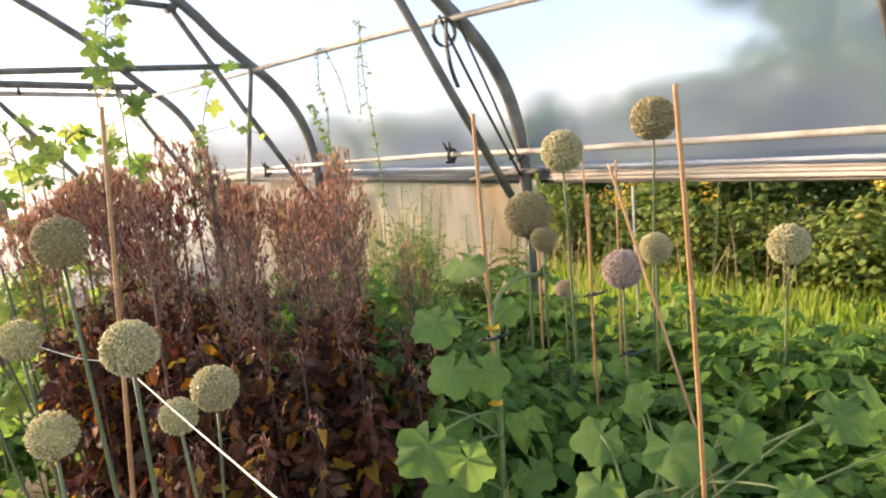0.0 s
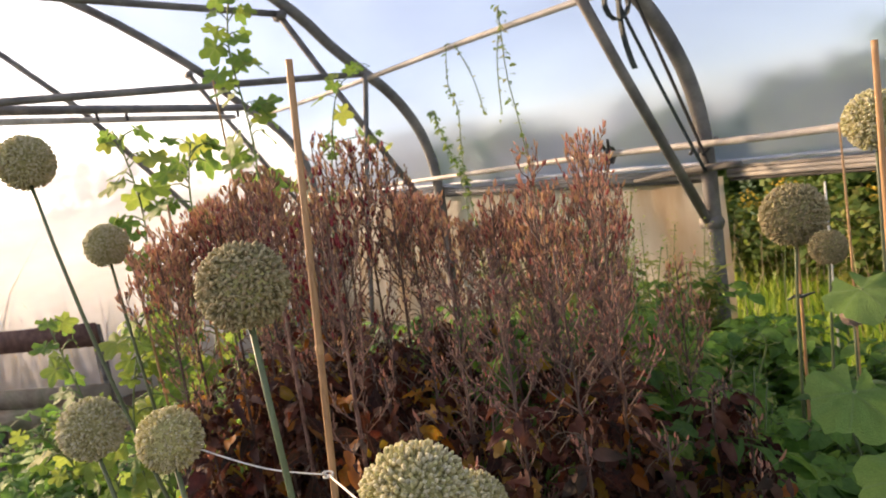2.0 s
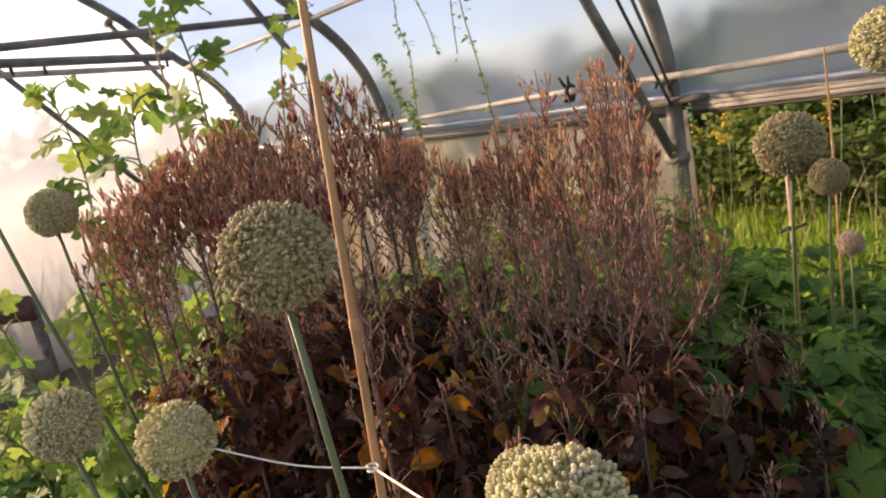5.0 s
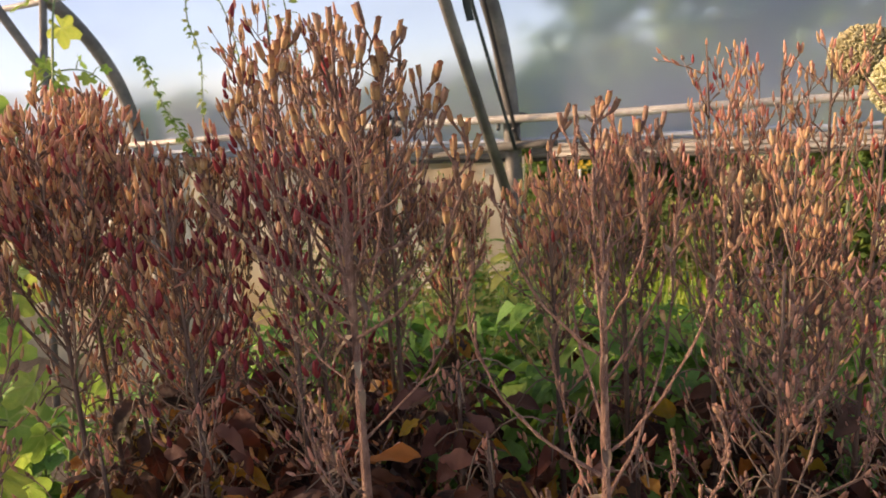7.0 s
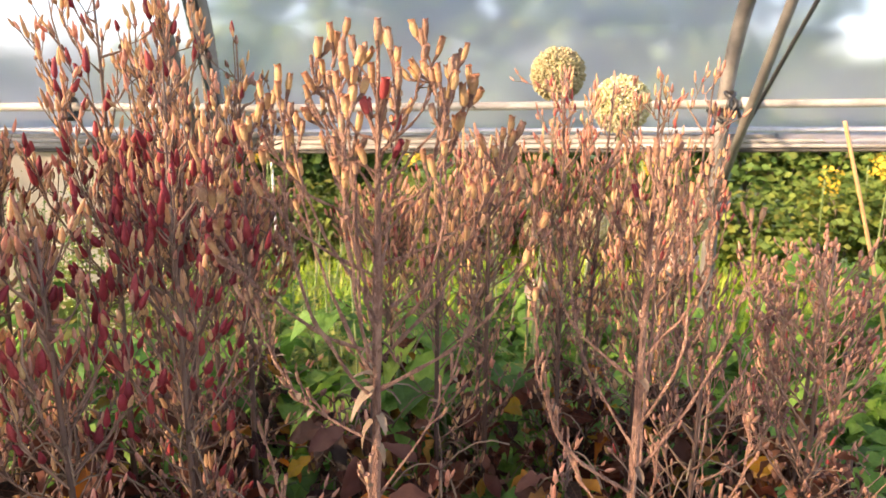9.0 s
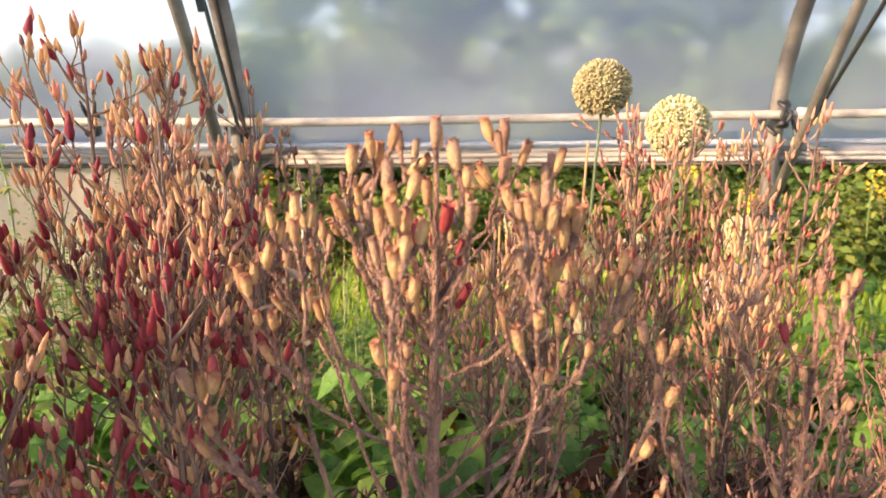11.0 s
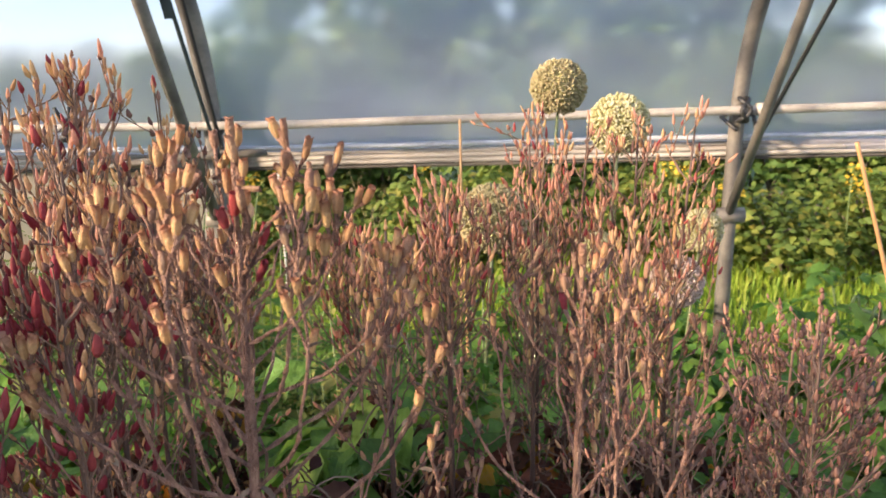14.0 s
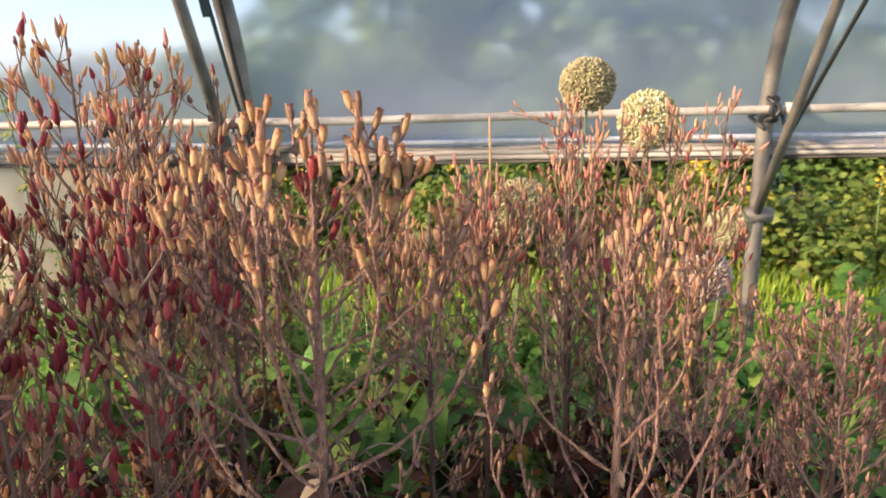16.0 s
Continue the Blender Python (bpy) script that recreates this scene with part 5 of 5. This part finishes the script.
strand([(1.835, 2.954, 0.632), (1.863, 3.009, 1.011), (1.858, 3.105, 1.201), (1.835, 3.181, 1.409)], 170, 0.032, 45, M_VINE, "leafy shoot climbing the hoop leg")


# ---- bed foliage ----
def bean_variant(seed, height, width):
    rng = np.random.default_rng(seed)
    t = thing("potato_plant", "leafy green potato plant in the bed", "plant", "potato plants")
    stems, leaf = Soup(), Soup()
    for i in range(11):
        az = rng.uniform(0, 6.3)
        lean = rng.uniform(0.1, 0.6)
        top = np.array((math.cos(az) * width * lean, math.sin(az) * width * lean, height * rng.uniform(0.65, 1.0)))
        pts = curve((rng.uniform(-0.03, 0.03), rng.uniform(-0.03, 0.03), 0), top, (0, 0, 0.04), 7)
        tube(stems, pts[::2], np.linspace(0.006, 0.003, 4), 4)
        for k in range(2, 7):
            for r in range(3 if k > 5 else 2):
                a2 = rng.uniform(0, 6.3)
                d = np.array((math.cos(a2), math.sin(a2), rng.uniform(0.1, 0.6)))
                L = rng.uniform(0.09, 0.16)
                ray = curve(pts[k], pts[k] + unit(d) * L, (0, 0, 0.02), 5)
                tube(stems, ray[::2], 0.0014, 3, cap=False)
                for q in range(2, 5):
                    for side in ((-1, 1) if q < 4 else (0,)):
                        dd = unit(ray[q] - ray[q - 1])
                        a, _ = side_axes(dd)
                        out = unit(dd + a * side * 1.3 + (0, 0, -0.15))
                        sz = rng.uniform(0.034, 0.060) * (1.2 if side == 0 else 1)
                        v, f = lance(sz, sz * 0.72, rng.uniform(0.3, 1.2), rng, 0.35, 3, 0.06, 0.42)
                        leaf.add(placed(v, frame_of(ray[q], out, unit((rng.normal(0, 0.3), rng.normal(0, 0.3), 1)))), f)
    part("stem", stems, M_VSTEM, t)
    part("foliage", leaf, M_BEAN, t, kind="stuff")
    return t


brng = np.random.default_rng(61)
beans = [bean_variant(70 + i, h, w) for i, (h, w) in enumerate(((0.55, 0.3), (0.62, 0.32), (0.5, 0.28), (0.66, 0.34)))]
spots = []
for yy in np.arange(-0.75, 2.0, 0.24):
    for xx in np.arange(0.80, 1.86, 0.235):
        spots.append((xx + brng.uniform(-0.07, 0.07), yy + brng.uniform(-0.07, 0.07)))
for xx, yy in ((0.62, 0.05), (0.68, 0.32), (0.72, 0.80), (0.78, 1.05), (0.80, 1.32), (0.72, 1.55), (0.95, 2.1), (1.2, 2.15), (1.45, 2.1), (-0.05, 2.35), (0.25, 2.5), (0.0, 2.8), (0.5, 2.7), (0.75, 2.5),
               (0.66, 1.12), (0.70, 1.28), (0.62, 1.34), (0.52, 1.42), (0.72, 0.92), (0.60, 1.18), (0.9, 1.7), (0.6, 1.75)):
    spots.append((xx, yy))
for i, (xx, yy) in enumerate(spots):
    low = 1.1 + 0.15 * brng.random() if 0.5 < xx < 0.92 and 0.85 < yy < 1.7 else 0.72 + 0.25 * brng.random() if xx > 0.6 else 0.8
    m = Matrix.Translation((xx, yy, 0.07)) @ Matrix.Rotation(brng.uniform(0, 6.3), 4, "Z")
    if i < 4:
        beans[i].matrix_basis = m
    else:
        c = copy_thing(beans[i % 4], m)
        c.scale = (1, 1, low)


def tuft(name, label, x, y, h, count, mat, seed, spread=0.12, width=0.012, category="grass"):
    rng = np.random.default_rng(seed)
    s = Soup()
    for i in range(count):
        az = rng.uniform(0, 6.3)
        L = h * rng.uniform(0.5, 1.1)
        v, f = lance(L, width * rng.uniform(0.6, 1.2), rng.uniform(0.1, 0.9), rng, 0.3, 5, 0, 0.3)
        p = (x + rng.normal(0, spread), y + rng.normal(0, spread), 0.06)
        s.add(placed(v, frame_of(p, (math.cos(az) * 0.35, math.sin(az) * 0.35, 1), (math.cos(az), math.sin(az), 0.2))), f)
    return tagged(part(name, s, mat), label, category, kind="stuff")


def weed(x, y, h, mat, seed, label, stems=5, leaf=0.035):
    """A branching weed: leaning stems with small leaves and knobbly seed spikes on top."""
    rng = np.random.default_rng(seed)
    t = thing("weed", label, "weed", "tall weeds", at=Matrix.Translation((x, y, 0.06)))
    lf = Soup()
    for i in range(stems):
        top = np.array((rng.normal(0, 0.07), rng.normal(0, 0.07), h * rng.uniform(0.7, 1.0)))
        pts = curve((rng.normal(0, 0.02), rng.normal(0, 0.02), 0), top, (rng.normal(0, 0.02), rng.normal(0, 0.02), 0), 12)
        wood = Soup()
        tube(wood, pts, np.linspace(0.0035, 0.0012, 12), 5)
        part("stem", wood, M_VSTEM, t)
        for k in range(60):
            u = rng.uniform(0.2, 0.85) * 11
            q = pts[int(u)] + (pts[int(u) + 1] - pts[int(u)]) * (u % 1)
            az = rng.uniform(0, 6.3)
            L = leaf * rng.uniform(0.6, 1.5)
            v, f = lance(L, L * 0.38, rng.uniform(0.2, 1.2), rng, 0.3, 3)
            lf.add(placed(v, frame_of(q, (math.cos(az), math.sin(az), rng.uniform(0, 0.9)))), f)
        for k in range(80):
            u = rng.uniform(0.68, 1.0)
            q = pts[-1] * u + pts[0] * (1 - u) + rng.normal(0, 0.008 + 0.03 * (1 - u), 3) + (0, 0, rng.uniform(0, 0.03))
            az = rng.uniform(0, 6.3)
            L = rng.uniform(0.006, 0.014)
            v, f = lance(L, L * 0.6, 0.4, rng, 0.4, 2)
            lf.add(placed(v, frame_of(q, (math.cos(az), math.sin(az), rng.uniform(0, 1.5)))), f)
    part("foliage", lf, mat, t, kind="stuff")


spots = [(0.98, 1.22, 0.86), (1.02, 1.33, 0.92), (0.92, 1.30, 0.90), (1.08, 1.42, 0.98), (1.12, 1.55, 1.0), (1.0, 1.48, 0.92), (1.2, 1.62, 0.98), (1.18, 1.45, 0.85), (1.32, 1.75, 0.98), (1.25, 1.85, 1.0), (1.45, 1.95, 1.0), (1.42, 2.2, 0.95), (1.55, 2.1, 0.95), (1.70, 1.66, 0.85), (1.60, 1.8, 0.9), (1.4, 1.6, 0.75), (0.9, 1.65, 0.95), (0.86, 1.22, 0.8), (0.74, 0.98, 0.90), (0.80, 1.07, 0.94), (0.71, 0.90, 0.84), (0.79, 0.92, 0.84), (0.74, 1.10, 0.92)]
for i, (x, y, h) in enumerate(spots):
    weed(x, y, h, (M_BEAN, M_FERN, M_FERN)[i % 3], 500 + i, "tall yellow-green weed with knobbly seed spikes", 7, 0.04 + 0.012 * (i % 3))
tuft("weed_clump", "rank green weeds beside the path", -0.25, 1.95, 0.38, 260, M_BEAN, 86, 0.22, 0.014, "weeds")

# ---- outside: grass, hedge, trees, far wood ----
def meadow(name, label, count, mat, xr, yr, hr, seed, wid=0.007):
    rng = np.random.default_rng(seed)
    n = count
    x, y = rng.uniform(*xr, n), rng.uniform(*yr, n)
    h = rng.uniform(*hr, n)
    az = rng.uniform(0, 2 * np.pi, n)
    lean = rng.uniform(0.05, 0.55, n) * h
    w = wid * rng.uniform(0.6, 1.4, n)
    dx, dy = np.cos(az), np.sin(az)
    base = np.stack([x, y, np.zeros(n)], 1)
    side = np.stack([-dy, dx, np.zeros(n)], 1) * w[:, None]
    out = np.stack([dx, dy, np.zeros(n)], 1)
    rows = []
    for t, q in ((0, 1.0), (0.5, 0.8), (1.0, 0.0)):
        c = base + out * (lean * t * t)[:, None] + np.array((0, 0, 1)) * (h * t)[:, None]
        rows += [c - side * q, c + side * q] if q else [c]
    v = np.stack(rows, 1).reshape(-1, 3)
    f = []
    for i in range(n):
        k = 5 * i
        f += [(k, k + 1, k + 3, k + 2), (k + 2, k + 3, k + 4)]
    s = Soup()
    s.v, s.f, s.n = [v], f, len(v)
    return tagged(part(name, s, mat), label, "grass", kind="stuff")


meadow("grass", "long bright green grass outside the tunnel", 42000, M_GRASS, (2.02, 5.2), (-3.5, 7.5), (0.05, 0.15), 91)
meadow("tall_grass", "tall yellowing grass stems outside the tunnel", 260, M_STRAW, (3.3, 4.7), (1.5, 5.5), (0.30, 0.70), 92, 0.0022)
meadow("dry_grass", "dry straw-coloured grass beyond the end sheet", 9000, M_STRAW, (-3.5, 2.6), (5.0, 8.0), (0.3, 1.15), 93, 0.006)
meadow("grass", "rough grass along the outside", 9000, M_GRASS, (-6.5, -3.4), (-4, 8), (0.1, 0.35), 94)


def leaf_cloud(s, rng, centre, radii, count, size, flat=0.66):
    c = np.asarray(centre, float)
    for i in range(count):
        d = unit(rng.normal(0, 1, 3))
        p = c + d * np.asarray(radii) * rng.uniform(0.55, 1.08)
        az = rng.uniform(0, 6.3)
        out = unit((math.cos(az), math.sin(az), rng.uniform(-0.8, 0.3)))
        sz = size * rng.uniform(0.7, 1.3)
        m = frame_of(p, out, unit(d * 0.6 + rng.normal(0, 0.4, 3) + (0, 0, 0.6)))
        a = np.array(m)
        v = np.array(((-0.02, 0, 0), (0.02, 0, 0), (flat / 2, 0.45, 0.08), (-flat / 2, 0.45, 0.08), (0, 1.0, -0.12))) * sz
        s.add(v @ a[:3, :3].T + a[:3, 3], [(0, 1, 2, 3), (3, 2, 4)])


def bush(x, y, h, w, seed, label, size=0.068, count=3600, mat=None):
    rng = np.random.default_rng(seed)
    t = thing("bush", label, "bush", "hedge bushes", at=Matrix.Translation((x, y, 0)))
    s, lf = Soup(), Soup()
    for i in range(9):
        az = rng.uniform(0, 6.3)
        top = (math.cos(az) * w * rng.uniform(0.2, 0.8), math.sin(az) * w * rng.uniform(0.2, 0.8), h * rng.uniform(0.6, 1.0))
        tube(s, curve((rng.uniform(-0.1, 0.1), rng.uniform(-0.1, 0.1), 0), top, (0, 0, 0.1), 6), np.linspace(0.012, 0.004, 6), 5)
        leaf_cloud(lf, rng, np.array(top) * (1, 1, 0.9), (0.24, 0.24, 0.22), count // 14, size)
        leaf_cloud(lf, rng, np.array(top) * (0.9, 0.9, 0.5), (0.26, 0.26, 0.28), count // 22, size)
    part("stem", s, M_BARK, t)
    part("foliage", lf, mat or M_BUSH, t, kind="stuff")
    return t


hrng = np.random.default_rng(101)
for i, y in enumerate(np.arange(-3.4, 7.4, 0.62)):
    bush(5.05 + hrng.uniform(-0.2, 0.3), y + hrng.uniform(-0.15, 0.15), hrng.uniform(1.1, 1.55), 0.5, 110 + i, "green raspberry-like bush of the hedge outside")

lrng = np.random.default_rng(121)
for i, y in enumerate(np.arange(-3.0, 6.0, 0.55)):
    bush(4.35 + lrng.uniform(-0.25, 0.25), y, lrng.uniform(0.4, 0.7), 0.42, 150 + i, "low yellowing brambles at the foot of the hedge", 0.06, 1500, M_BRAMBLE)

gold = np.random.default_rng(131)
for i in range(22):
    x, y = gold.uniform(3.6, 4.6), (gold.uniform(1.0, 4.2) if i < 10 else gold.uniform(-2.6, 0.4))
    t = thing("golden_flower", "yellow flowering weed in the long grass outside", "flower", "yellow flowers", at=Matrix.Translation((x, y, 0)))
    s, fl = Soup(), Soup()
    h = gold.uniform(0.55, 0.85)
    tube(s, curve((0, 0, 0), (gold.uniform(-0.08, 0.08), gold.uniform(-0.08, 0.08), h), (0.02, 0, 0), 6), 0.004, 5)
    leaf_cloud(fl, gold, (0, 0, h), (0.07, 0.07, 0.08), 45, 0.03)
    part("stem", s, M_VSTEM, t)
    part("flower_spray", fl, M_GOLD, t, kind="stuff")


def tree(x, y, h, w, seed, label, leaf_size=0.17, clumps=90, per=110):
    rng = np.random.default_rng(seed)
    t = thing("tree", label, "tree", "trees behind the hedge", at=Matrix.Translation((x, y, 0)))
    s, lf = Soup(), Soup()
    zs = np.linspace(0, h * 0.93, 9)
    trunk = np.stack([0.12 * np.sin(zs * 0.9 + seed), 0.12 * np.sin(zs * 0.7 + 2 * seed), zs], 1)
    tube(s, trunk, np.linspace(0.10, 0.02, 9) * h / 5, 8)
    for i in range(clumps):
        u = (i + 0.5) / clumps
        z = h * (0.10 + 0.88 * u)
        az = i * 2.4 + rng.uniform(-0.4, 0.4)
        env = math.sin(math.pi * min(1, 0.18 + 0.8 * u)) ** 0.7
        r = w * env * rng.uniform(0.45, 1.0)
        p0 = np.array([np.interp(z - r * 0.5, zs, trunk[:, c]) for c in range(3)])
        p1 = np.array((trunk[-3, 0] + r * math.cos(az), r * math.sin(az), z + 0.05 * r))
        tube(s, curve(p0, p1, (0, 0, 0.08), 5), np.linspace(0.035, 0.01, 5), 5)
        q = rng.uniform(0.3, 0.55)
        leaf_cloud(lf, rng, p1, (q, q, q * 0.7), per, leaf_size)
    part("trunk", s, M_BARK, t)
    part("crown", lf, M_TREE, t, kind="stuff")


tree(7.6, 2.2, 7.0, 1.6, 201, "leafy green tree behind the hedge")
tree(7.9, 0.5, 7.6, 1.75, 202, "leafy green tree behind the hedge")
tree(7.4, -1.2, 6.6, 1.5, 203, "leafy green tree behind the hedge")
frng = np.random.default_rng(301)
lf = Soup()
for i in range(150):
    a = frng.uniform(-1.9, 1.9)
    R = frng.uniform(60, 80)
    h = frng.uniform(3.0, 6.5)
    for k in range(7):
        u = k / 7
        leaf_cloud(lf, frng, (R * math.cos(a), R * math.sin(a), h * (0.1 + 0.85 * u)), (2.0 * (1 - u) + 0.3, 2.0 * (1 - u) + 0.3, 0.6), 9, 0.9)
tagged(part("far_wood", lf, M_FAR), "distant dark wood along the horizon, leaf colour greyed with painted haze", "wood", kind="stuff")
